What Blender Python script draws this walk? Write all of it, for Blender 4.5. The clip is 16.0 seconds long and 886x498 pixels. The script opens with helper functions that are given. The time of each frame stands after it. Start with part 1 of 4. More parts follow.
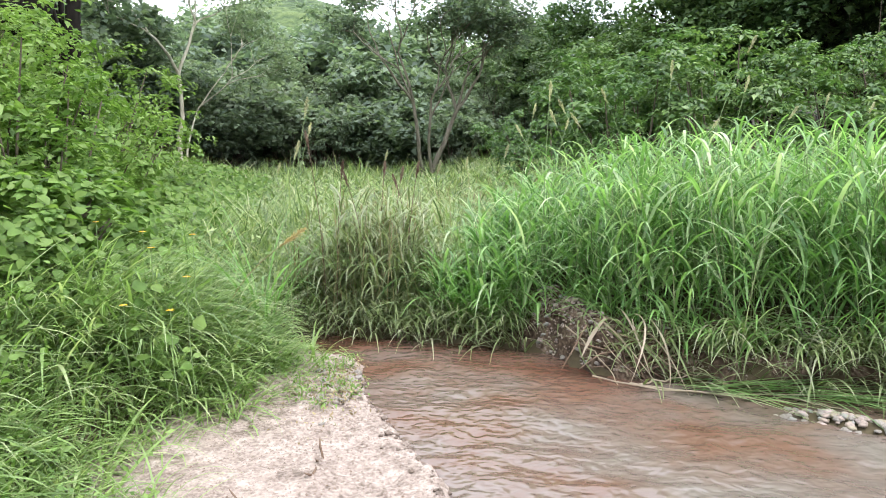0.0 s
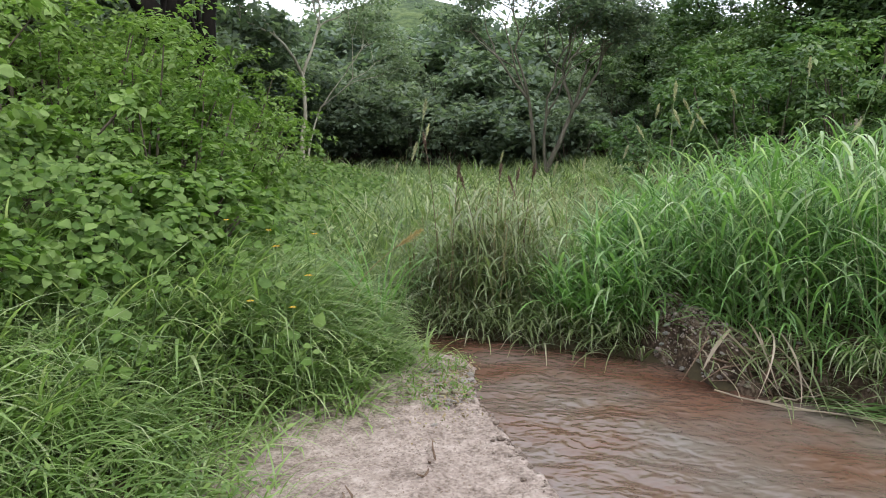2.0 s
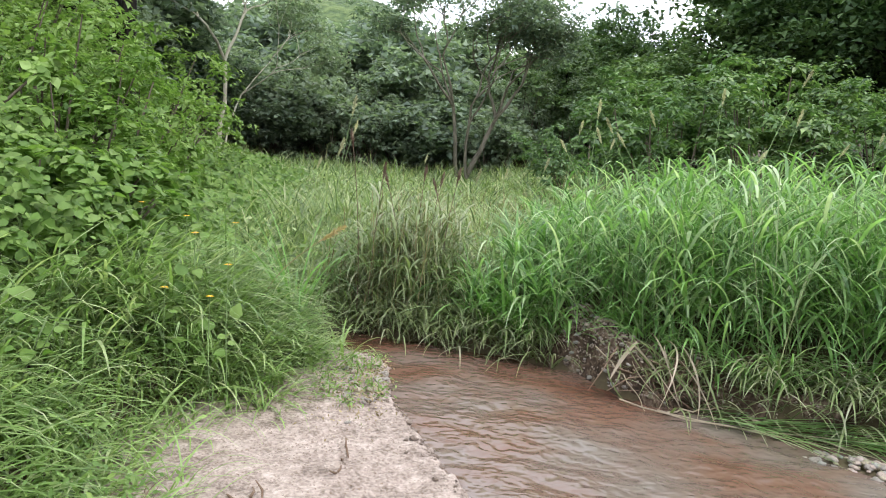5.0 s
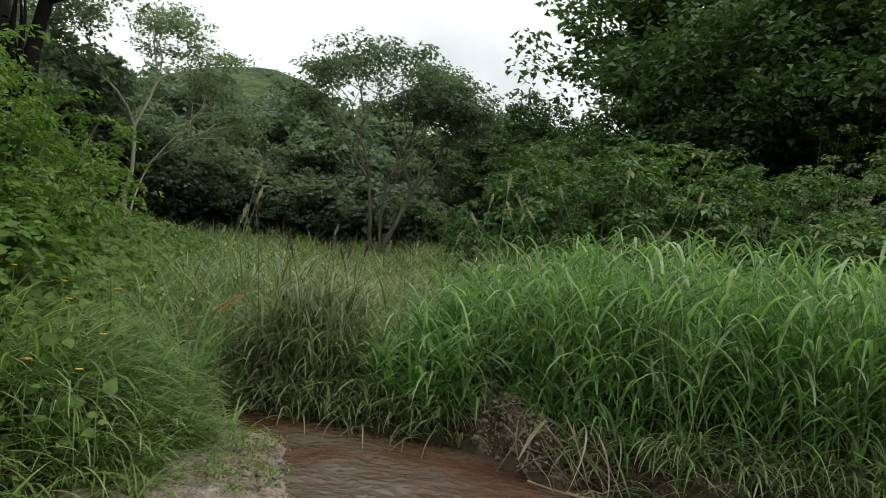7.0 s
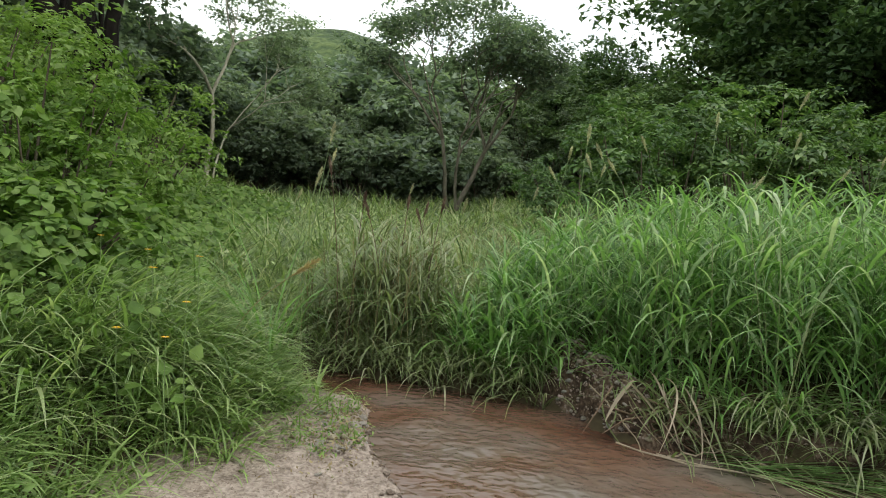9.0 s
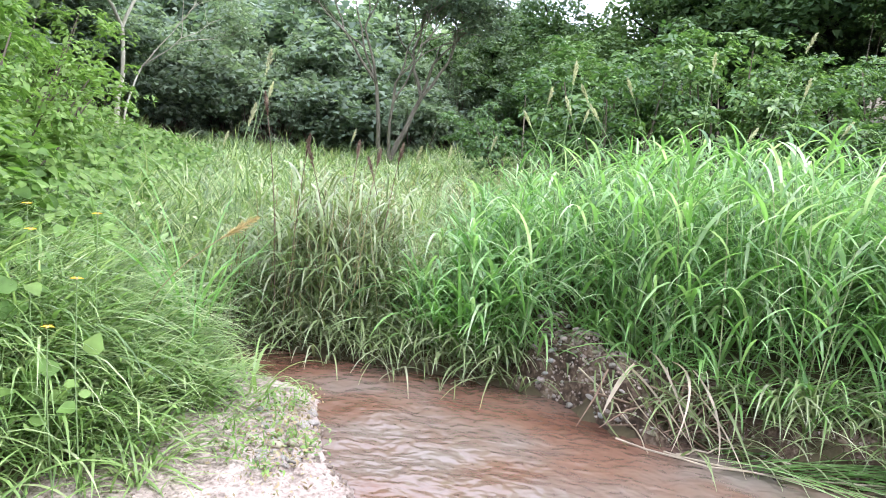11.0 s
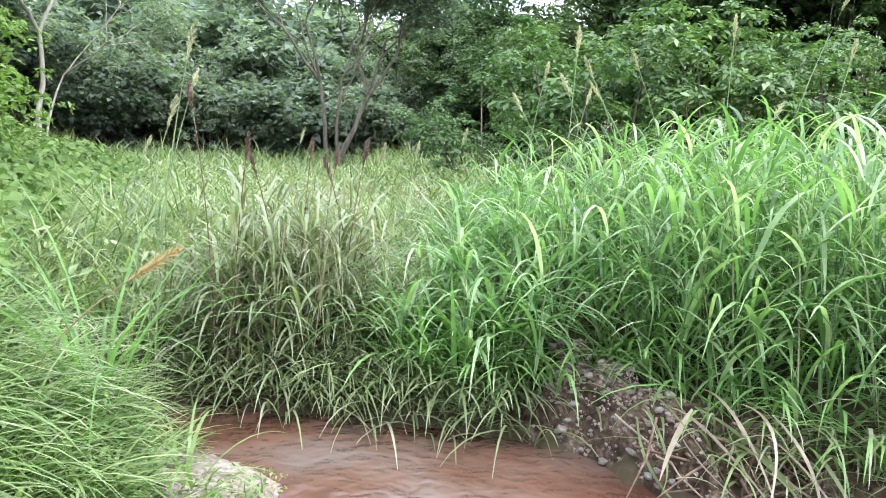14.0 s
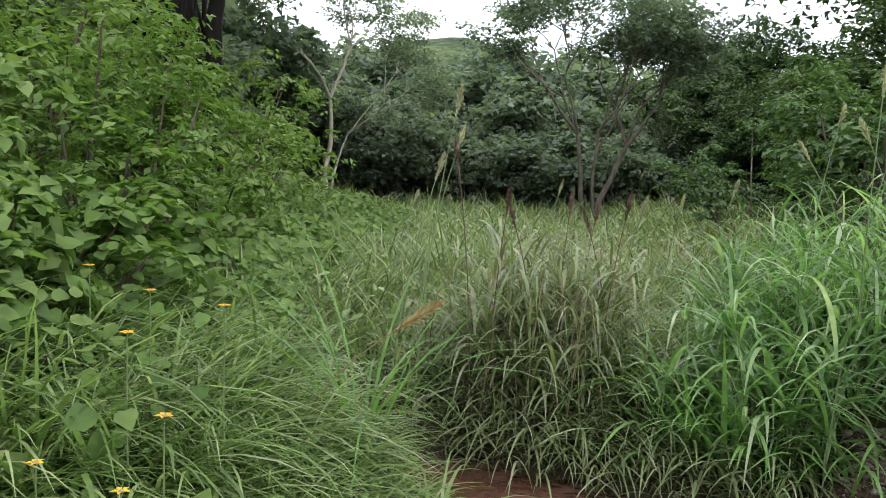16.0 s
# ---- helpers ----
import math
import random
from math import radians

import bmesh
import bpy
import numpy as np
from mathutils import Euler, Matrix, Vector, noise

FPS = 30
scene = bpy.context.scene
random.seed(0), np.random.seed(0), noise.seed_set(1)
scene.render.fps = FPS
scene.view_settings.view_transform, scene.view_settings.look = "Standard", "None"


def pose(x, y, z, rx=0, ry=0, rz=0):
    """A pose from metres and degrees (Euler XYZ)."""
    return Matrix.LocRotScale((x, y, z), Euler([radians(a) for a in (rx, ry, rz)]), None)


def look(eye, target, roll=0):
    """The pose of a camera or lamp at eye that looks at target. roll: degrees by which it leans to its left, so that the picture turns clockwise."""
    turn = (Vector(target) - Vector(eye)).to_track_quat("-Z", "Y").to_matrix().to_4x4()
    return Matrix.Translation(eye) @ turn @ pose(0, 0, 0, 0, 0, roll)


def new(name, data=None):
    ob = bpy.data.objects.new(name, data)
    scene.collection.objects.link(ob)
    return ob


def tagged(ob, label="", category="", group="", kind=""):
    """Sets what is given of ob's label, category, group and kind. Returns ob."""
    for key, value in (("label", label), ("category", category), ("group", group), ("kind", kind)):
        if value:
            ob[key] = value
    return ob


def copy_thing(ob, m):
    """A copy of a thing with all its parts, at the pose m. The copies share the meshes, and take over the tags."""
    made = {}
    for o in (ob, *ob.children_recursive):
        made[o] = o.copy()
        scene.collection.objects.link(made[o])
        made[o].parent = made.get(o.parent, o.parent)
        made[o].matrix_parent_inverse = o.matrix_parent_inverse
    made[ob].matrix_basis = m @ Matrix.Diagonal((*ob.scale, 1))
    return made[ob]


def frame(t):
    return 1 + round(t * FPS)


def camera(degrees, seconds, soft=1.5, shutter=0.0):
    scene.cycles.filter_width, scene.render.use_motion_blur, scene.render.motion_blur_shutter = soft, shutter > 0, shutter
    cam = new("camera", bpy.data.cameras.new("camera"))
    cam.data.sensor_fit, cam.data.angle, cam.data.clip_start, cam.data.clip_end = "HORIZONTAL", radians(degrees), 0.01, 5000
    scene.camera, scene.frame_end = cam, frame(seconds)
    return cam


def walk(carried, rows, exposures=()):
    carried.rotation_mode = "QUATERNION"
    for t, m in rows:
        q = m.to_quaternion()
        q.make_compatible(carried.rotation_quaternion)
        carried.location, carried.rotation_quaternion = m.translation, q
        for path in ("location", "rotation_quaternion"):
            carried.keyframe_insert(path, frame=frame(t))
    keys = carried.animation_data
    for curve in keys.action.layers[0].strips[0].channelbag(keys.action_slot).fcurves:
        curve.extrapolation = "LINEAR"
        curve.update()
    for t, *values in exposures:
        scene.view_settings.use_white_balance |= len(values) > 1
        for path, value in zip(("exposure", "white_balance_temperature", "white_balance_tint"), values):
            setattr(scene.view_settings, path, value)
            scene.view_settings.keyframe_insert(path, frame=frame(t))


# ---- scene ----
cam = camera(62.0, 16.0, soft=1.0)
PATH = [
    (0, (-0.003, -0.074, 1.554), (-0.004, 1.913, 1.32), -0.2),
    (0.5, (-0.015, -0.032, 1.585), (-0.079, 1.963, 1.459), 1.6),
    (1, (-0.025, -0.029, 1.59), (-0.2, 1.96, 1.48), 0.9),
    (1.5, (-0.028, -0.038, 1.589), (-0.2, 1.949, 1.444), 0.8),
    (2, (-0.033, -0.047, 1.583), (-0.334, 1.916, 1.345), 0.1),
    (2.5, (-0.06, -0.001, 1.569), (-0.483, 1.926, 1.245), -1.0),
    (3, (-0.051, -0.027, 1.549), (-0.487, 1.883, 1.147), 0.2),
    (3.4, (-0.112, -0.07, 1.465), (-0.311, 1.847, 0.933), 0.4),
    (3.5, (-0.064, -0.082, 1.458), (-0.225, 1.833, 0.904), -0.9),
    (4, (-0.081, -0.126, 1.461), (-0.071, 1.801, 0.924), 1.1),
    (4.5, (-0.123, -0.119, 1.536), (-0.074, 1.843, 1.152), 5.1),
    (4.7, (-0.116, -0.105, 1.579), (-0.18, 1.869, 1.263), 4.6),
    (6.8, (-0.025, 0.114, 1.53), (0.057, 2.112, 1.521), 5.7),
    (7, (-0.025, 0.119, 1.533), (0.115, 2.114, 1.535), 6.0),
    (7.5, (-0.03, 0.098, 1.542), (0.128, 2.091, 1.59), 5.2),
    (8, (-0.026, 0.092, 1.531), (0.015, 2.092, 1.515), 5.8),
    (8.5, (-0.035, 0.128, 1.534), (-0.152, 2.123, 1.448), 5.3),
    (9, (-0.034, 0.263, 1.547), (-0.089, 2.258, 1.412), 4.1),
    (9.2, (-0.028, 0.293, 1.543), (-0.025, 2.284, 1.35), 3.7),
    (11.3, (-0.32, 1.338, 1.498), (-0.137, 3.314, 1.249), 4.6),
    (11.5, (-0.306, 1.423, 1.497), (-0.071, 3.395, 1.255), 2.7),
    (12, (-0.338, 1.63, 1.488), (-0.017, 3.582, 1.194), 5.2),
    (12.5, (-0.358, 1.821, 1.493), (0.091, 3.745, 1.181), 4.3),
    (12.8, (-0.37, 1.895, 1.513), (-0.011, 3.846, 1.26), 2.9),
    (13, (-0.324, 1.959, 1.486), (-0.103, 3.932, 1.249), 0.2),
    (13.5, (-0.328, 2.103, 1.466), (-0.036, 4.057, 1.156), 2.3),
    (14, (-0.403, 2.263, 1.466), (-0.113, 4.227, 1.225), 2.6),
    (14.5, (-0.447, 2.332, 1.475), (-0.405, 4.32, 1.26), 2.9),
    (15, (-0.441, 2.375, 1.479), (-0.547, 4.365, 1.31), 2.2),
    (15.5, (-0.428, 2.377, 1.481), (-0.645, 4.36, 1.344), 1.5),
    (16, (-0.447, 2.39, 1.485), (-0.833, 4.348, 1.348), 2.7),
]

EXPOSURES = [(0.0, 1.34), (0.5, 1.12), (1.0, 0.44), (1.5, 0.36), (2.0, 0.49), (2.5, 0.92), (3.0, 1.06), (3.5, 1.02), (4.0, 0.99), (4.5, 1.04), (4.7, 1.04),
             (6.8, -0.38), (7.5, -0.44), (8.5, -0.14), (9.0, 0.16), (9.2, 0.44), (11.3, 1.69), (12.5, 1.69), (14.0, 1.66), (14.5, 1.68), (15.0, 1.16), (15.5, 0.59), (16.0, 0.39)]
EXPOSURES = [(t, stops, 6450 if 6 < t < 9.1 else 5600 if 11 < t < 14.8 else 6000, 3 if 6 < t < 9.1 else 15 if t > 11 else 11) for t, stops in EXPOSURES]
walk(cam, [(t, look(eye, target, roll)) for t, eye, target, roll in PATH], EXPOSURES)

# ---- world and sun ----
world = bpy.data.worlds.new("sky")
scene.world = world
world.use_nodes = True
wn, wl = world.node_tree.nodes, world.node_tree.links
wn.clear()
sky = wn.new("ShaderNodeTexSky")
sky.sky_type = "NISHITA"
sky.sun_disc = False
sky.sun_elevation, sky.sun_rotation = radians(59), radians(130)
sky.dust_density, sky.air_density = 2.0, 1.0
coords = wn.new("ShaderNodeTexCoord")
cloud = wn.new("ShaderNodeTexNoise")
cloud.inputs["Scale"].default_value, cloud.inputs["Detail"].default_value = 2.2, 5
cover = wn.new("ShaderNodeMapRange")
cover.inputs["From Min"].default_value, cover.inputs["From Max"].default_value = 0.32, 0.46
cover.inputs["To Min"].default_value, cover.inputs["To Max"].default_value = 0.6, 1.0
dim = wn.new("ShaderNodeVectorMath")
dim.operation = "SCALE"
dim.inputs["Scale"].default_value = 0.10
blend = wn.new("ShaderNodeMix")
blend.data_type = "RGBA"
blend.inputs["B"].default_value = (1.42, 1.43, 1.46, 1)
back = wn.new("ShaderNodeBackground")
back.inputs["Strength"].default_value = 1.0
wout = wn.new("ShaderNodeOutputWorld")
wl.new(coords.outputs["Generated"], cloud.inputs["Vector"])
wl.new(cloud.outputs["Fac"], cover.inputs["Value"])
wl.new(sky.outputs["Color"], dim.inputs[0])
wl.new(dim.outputs["Vector"], blend.inputs["A"])
wl.new(cover.outputs["Result"], blend.inputs["Factor"])
wl.new(blend.outputs["Result"], back.inputs["Color"])
wl.new(back.outputs["Background"], wout.inputs["Surface"])
sun = new("sun", bpy.data.lights.new("sun", "SUN"))
sun.data.energy, sun.data.angle, sun.data.color = 1.5, radians(12), (1.0, 0.95, 0.87)
sun.matrix_world = look((6, -5, 13), (0, 0, 0))

# ---- materials ----


def nodes_of(name):
    m = bpy.data.materials.new(name)
    m.use_nodes = True
    nt = m.node_tree
    nt.nodes.clear()
    return m, nt.nodes, nt.links, nt.nodes.new("ShaderNodeOutputMaterial")


def ramp(n, stops):
    r = n.new("ShaderNodeValToRGB")
    e = r.color_ramp.elements
    while len(e) < len(stops):
        e.new(0.5)
    for k, (p, c) in enumerate(stops):
        e[k].position, e[k].color = p, (*c, 1)
    return r


def leafy(name, colours, rough=0.45, through_light=0.3, gloss=0.4, per_object=False, scale=7.0):
    """Living leaf: colour varies leaf by leaf and in soft patches; some light passes through."""
    m, n, l, out = nodes_of(name)
    geo = n.new("ShaderNodeNewGeometry")
    source = geo.outputs["Random Per Island"]
    if per_object:
        info = n.new("ShaderNodeObjectInfo")
        add = n.new("ShaderNodeMath")
        add.operation = "MULTIPLY_ADD"
        add.inputs[1].default_value = 0.35
        l.new(info.outputs["Random"], add.inputs[0])
        half = n.new("ShaderNodeMath")
        half.operation = "MULTIPLY"
        half.inputs[1].default_value = 0.65
        l.new(source, half.inputs[0])
        l.new(half.outputs[0], add.inputs[2])
        source = add.outputs[0]
    step = 1 / (len(colours) - 1)
    r = ramp(n, [(i * step, (c[0] * 1.22, c[1] * 0.98, c[2] * 1.5)) for i, c in enumerate(colours)])
    l.new(source, r.inputs["Fac"])
    tc = n.new("ShaderNodeTexCoord")
    nz = n.new("ShaderNodeTexNoise")
    nz.inputs["Scale"].default_value, nz.inputs["Detail"].default_value = scale, 4
    l.new(tc.outputs["Object"], nz.inputs["Vector"])
    mr = n.new("ShaderNodeMapRange")
    mr.inputs["From Min"].default_value, mr.inputs["From Max"].default_value = 0.3, 0.7
    mr.inputs["To Min"].default_value, mr.inputs["To Max"].default_value = 0.72, 1.25
    l.new(nz.outputs["Fac"], mr.inputs["Value"])
    sc = n.new("ShaderNodeVectorMath")
    sc.operation = "SCALE"
    l.new(r.outputs["Color"], sc.inputs[0])
    l.new(mr.outputs["Result"], sc.inputs["Scale"])
    p = n.new("ShaderNodeBsdfPrincipled")
    p.inputs["Roughness"].default_value = rough
    p.inputs["Specular IOR Level"].default_value = gloss
    l.new(sc.outputs["Vector"], p.inputs["Base Color"])
    t = n.new("ShaderNodeBsdfTranslucent")
    warm = n.new("ShaderNodeVectorMath")
    warm.operation = "MULTIPLY"
    warm.inputs[1].default_value = (1.2, 1.35, 0.75)
    l.new(sc.outputs["Vector"], warm.inputs[0])
    l.new(warm.outputs["Vector"], t.inputs["Color"])
    mix = n.new("ShaderNodeMixShader")
    mix.inputs["Fac"].default_value = through_light
    l.new(p.outputs[0], mix.inputs[1])
    l.new(t.outputs[0], mix.inputs[2])
    l.new(mix.outputs[0], out.inputs["Surface"])
    return m


def earthy(name, stops, scale, fine, bump, rough=0.9, spec=0.2, detail=8, stretch=(1, 1, 1), reach=0.02):
    """Soil, sand, stone or bark: two scales of colour and relief."""
    m, n, l, out = nodes_of(name)
    tc = n.new("ShaderNodeTexCoord")
    mp = n.new("ShaderNodeMapping")
    mp.inputs["Scale"].default_value = stretch
    l.new(tc.outputs["Object"], mp.inputs["Vector"])
    a, b = n.new("ShaderNodeTexNoise"), n.new("ShaderNodeTexNoise")
    for tex, s in ((a, scale), (b, fine)):
        tex.inputs["Scale"].default_value, tex.inputs["Detail"].default_value = s, detail
        l.new(mp.outputs["Vector"], tex.inputs["Vector"])
    mx = n.new("ShaderNodeMath")
    mx.operation = "MULTIPLY_ADD"
    mx.inputs[1].default_value = 0.5
    l.new(b.outputs["Fac"], mx.inputs[0])
    hf = n.new("ShaderNodeMath")
    hf.operation = "MULTIPLY"
    hf.inputs[1].default_value = 0.5
    l.new(a.outputs["Fac"], hf.inputs[0])
    l.new(hf.outputs[0], mx.inputs[2])
    r = ramp(n, stops)
    l.new(mx.outputs[0], r.inputs["Fac"])
    bp = n.new("ShaderNodeBump")
    bp.inputs["Strength"].default_value, bp.inputs["Distance"].default_value = bump, reach
    l.new(mx.outputs[0], bp.inputs["Height"])
    p = n.new("ShaderNodeBsdfPrincipled")
    p.inputs["Roughness"].default_value, p.inputs["Specular IOR Level"].default_value = rough, spec
    l.new(r.outputs["Color"], p.inputs["Base Color"])
    l.new(bp.outputs["Normal"], p.inputs["Normal"])
    l.new(p.outputs[0], out.inputs["Surface"])
    return m


M_SOIL = earthy("soil", [(0.3, (0.035, 0.028, 0.017)), (0.5, (0.07, 0.055, 0.03)), (0.7, (0.10, 0.085, 0.05))], 1.5, 14, 0.8)
M_SAND = earthy("sand", [(0.36, (0.125, 0.092, 0.074)), (0.45, (0.235, 0.184, 0.153)), (0.53, (0.31, 0.248, 0.21)), (0.64, (0.41, 0.34, 0.295))], 9.0, 46, 1.0, 0.75, 0.35, detail=4, reach=0.045)
M_WETSAND = earthy("wet_sand", [(0.32, (0.07, 0.05, 0.038)), (0.45, (0.15, 0.11, 0.085)), (0.6, (0.24, 0.185, 0.15))], 2.0, 9, 0.8, 0.6, 0.4)
M_BANK = earthy("bank_earth", [(0.38, (0.022, 0.015, 0.010)), (0.5, (0.075, 0.05, 0.034)), (0.64, (0.20, 0.15, 0.11))], 7, 34, 1.0)
M_STONE = earthy("stone", [(0.3, (0.12, 0.105, 0.09)), (0.5, (0.27, 0.24, 0.21)), (0.7, (0.42, 0.38, 0.34))], 6, 40, 0.6, 0.6, 0.4)
M_BARK = earthy("bark", [(0.3, (0.05, 0.04, 0.03)), (0.5, (0.11, 0.09, 0.065)), (0.7, (0.19, 0.16, 0.12))], 3, 14, 1.0, stretch=(1, 1, 0.25))
M_PALEBARK = earthy("pale_bark", [(0.3, (0.22, 0.20, 0.15)), (0.5, (0.42, 0.39, 0.31)), (0.7, (0.58, 0.55, 0.46))], 3, 14, 0.8, stretch=(1, 1, 0.25))
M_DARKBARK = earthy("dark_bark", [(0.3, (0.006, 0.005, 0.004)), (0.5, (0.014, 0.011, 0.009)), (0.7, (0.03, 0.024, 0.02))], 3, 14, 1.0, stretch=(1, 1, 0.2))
M_TWIG = earthy("dead_twig", [(0.3, (0.07, 0.045, 0.03)), (0.5, (0.15, 0.10, 0.07)), (0.7, (0.26, 0.20, 0.15))], 9, 40, 0.5)
M_HILL = earthy("hill_scrub", [(0.38, (0.03, 0.05, 0.024)), (0.5, (0.06, 0.09, 0.036)), (0.62, (0.11, 0.145, 0.055))], 0.09, 0.6, 1.0, reach=2.0)
M_REED = leafy("reed_leaf", [(0.062, 0.155, 0.032), (0.12, 0.275, 0.052), (0.19, 0.385, 0.085), (0.36, 0.52, 0.22)], 0.40, 0.46, 0.45)
M_STEM = leafy("reed_stem", [(0.07, 0.17, 0.04), (0.13, 0.24, 0.06), (0.20, 0.26, 0.09)], 0.5, 0.1, 0.3)
M_GRASS = leafy("bank_grass", [(0.08, 0.155, 0.033), (0.14, 0.265, 0.05), (0.205, 0.355, 0.078), (0.35, 0.475, 0.175)], 0.40, 0.42, 0.5)
M_MEADOW = leafy("meadow_grass", [(0.065, 0.125, 0.03), (0.125, 0.23, 0.05), (0.205, 0.335, 0.08), (0.36, 0.45, 0.18)], 0.42, 0.40, 0.5)
M_DRY = leafy("dry_grass", [(0.12, 0.11, 0.04), (0.20, 0.19, 0.07), (0.29, 0.28, 0.11), (0.17, 0.22, 0.07)], 0.6, 0.2, 0.25)
M_STRAW = leafy("straw_blade", [(0.20, 0.21, 0.09), (0.30, 0.31, 0.15), (0.38, 0.37, 0.21)], 0.55, 0.25, 0.3)
M_DARKREED = leafy("dull_reed", [(0.09, 0.14, 0.04), (0.14, 0.22, 0.06), (0.18, 0.27, 0.08), (0.28, 0.35, 0.16)], 0.42, 0.34, 0.45)
M_VINE = leafy("vine_leaf", [(0.06, 0.135, 0.02), (0.105, 0.22, 0.03), (0.155, 0.28, 0.05), (0.22, 0.38, 0.08)], 0.55, 0.42, 0.28, True)
M_SHRUB = leafy("shrub_leaf", [(0.035, 0.09, 0.02), (0.065, 0.15, 0.028), (0.115, 0.22, 0.045), (0.21, 0.34, 0.08)], 0.45, 0.36, 0.4, True)
M_WOOD = leafy("forest_leaf", [(0.085, 0.145, 0.075), (0.13, 0.21, 0.10), (0.18, 0.275, 0.125), (0.24, 0.34, 0.165)], 0.6, 0.45, 0.22, True, 1.2)
M_SLOPE = leafy("slope_leaf", [(0.027, 0.067, 0.017), (0.047, 0.106, 0.025), (0.075, 0.15, 0.032), (0.117, 0.21, 0.046)], 0.55, 0.28, 0.25, True, 1.2)
M_MIDBARK = earthy("mid_bark", [(0.3, (0.09, 0.08, 0.06)), (0.5, (0.19, 0.17, 0.13)), (0.7, (0.30, 0.27, 0.21))], 3, 14, 0.8, stretch=(1, 1, 0.25))
M_PLUME = leafy("seed_plume", [(0.28, 0.34, 0.14), (0.37, 0.44, 0.19), (0.44, 0.52, 0.25)], 0.8, 0.35, 0.1)
M_TAN = leafy("ripe_plume", [(0.30, 0.28, 0.09), (0.37, 0.35, 0.12), (0.43, 0.42, 0.17)], 0.8, 0.3, 0.1)
M_HERB = leafy("herb_leaf", [(0.08, 0.17, 0.03), (0.12, 0.245, 0.04), (0.19, 0.315, 0.06)], 0.5, 0.35, 0.3)
M_YELLOW = leafy("yellow_petal", [(0.75, 0.50, 0.02), (0.85, 0.62, 0.04)], 0.6, 0.3, 0.2)


def water_material():
    m, n, l, out = nodes_of("muddy_water")
    tc = n.new("ShaderNodeTexCoord")
    mp = n.new("ShaderNodeMapping")
    mp.inputs["Rotation"].default_value = (0, 0, radians(20))
    mp.inputs["Scale"].default_value = (1.0, 1.25, 1.0)
    l.new(tc.outputs["Object"], mp.inputs["Vector"])
    big, small = n.new("ShaderNodeTexNoise"), n.new("ShaderNodeTexNoise")
    big.inputs["Scale"].default_value, big.inputs["Detail"].default_value = 1.1, 4
    small.inputs["Scale"].default_value, small.inputs["Detail"].default_value = 11.0, 1.2
    small.inputs["Distortion"].default_value = 0.25
    for tex in (big, small):
        l.new(mp.outputs["Vector"], tex.inputs["Vector"])
    r = ramp(n, [(0.3, (0.088, 0.043, 0.028)), (0.42, (0.122, 0.068, 0.047)), (0.58, (0.135, 0.10, 0.082)), (0.75, (0.145, 0.125, 0.108))])
    deep = n.new("ShaderNodeSeparateXYZ")
    l.new(tc.outputs["Object"], deep.inputs[0])
    shallow = n.new("ShaderNodeMapRange")
    shallow.inputs["From Min"].default_value, shallow.inputs["From Max"].default_value = 3.0, 5.4
    shallow.inputs["To Min"].default_value, shallow.inputs["To Max"].default_value = 0.13, -0.06
    l.new(deep.outputs["Y"], shallow.inputs["Value"])
    both = n.new("ShaderNodeMath")
    l.new(big.outputs["Fac"], both.inputs[0])
    l.new(shallow.outputs["Result"], both.inputs[1])
    l.new(both.outputs[0], r.inputs["Fac"])
    bp = n.new("ShaderNodeBump")
    bp.inputs["Strength"].default_value, bp.inputs["Distance"].default_value = 1.0, 0.022
    l.new(small.outputs["Fac"], bp.inputs["Height"])
    p = n.new("ShaderNodeBsdfPrincipled")
    p.inputs["Roughness"].default_value, p.inputs["IOR"].default_value = 0.14, 1.42
    l.new(r.outputs["Color"], p.inputs["Base Color"])
    l.new(bp.outputs["Normal"], p.inputs["Normal"])
    l.new(p.outputs[0], out.inputs["Surface"])
    return m


M_WATER = water_material()

# ---- mesh helpers ----
rng = np.random.default_rng(11)


def raw_mesh(name, verts, faces, material, smooth=True):
    """A mesh from arrays of vertices and of equal-sided faces (one array or several)."""
    verts = np.asarray(verts, dtype=np.float32).reshape(-1, 3)
    faces = faces if isinstance(faces, list) else [faces]
    me = bpy.data.meshes.new(name)
    me.vertices.add(len(verts))
    me.vertices.foreach_set("co", verts.ravel())
    loops = np.concatenate([f.ravel() for f in faces]).astype(np.int32)
    totals = np.concatenate([np.full(len(f), f.shape[1]) for f in faces]).astype(np.int32)
    starts = np.concatenate([[0], np.cumsum(totals)[:-1]]).astype(np.int32)
    me.loops.add(len(loops))
    me.loops.foreach_set("vertex_index", loops)
    me.polygons.add(len(totals))
    me.polygons.foreach_set("loop_start", starts)
    me.polygons.foreach_set("loop_total", totals)
    me.polygons.foreach_set("use_smooth", np.full(len(totals), smooth))
    me.materials.append(material)
    me.update(calc_edges=True)
    return me


def join(pieces):
    """Joins (verts, faces) pairs with quad faces."""
    vs, fs, at = [], [], 0
    for v, f in pieces:
        v = np.asarray(v).reshape(-1, 3)
        vs.append(v), fs.append(np.asarray(f) + at)
        at += len(v)
    return np.concatenate(vs), np.concatenate(fs)


def part(name, data, material, parent, label="", smooth=True):
    verts, faces = data
    ob = new(name, raw_mesh(name, verts, faces, material, smooth))
    ob.parent = parent
    return tagged(ob, label)


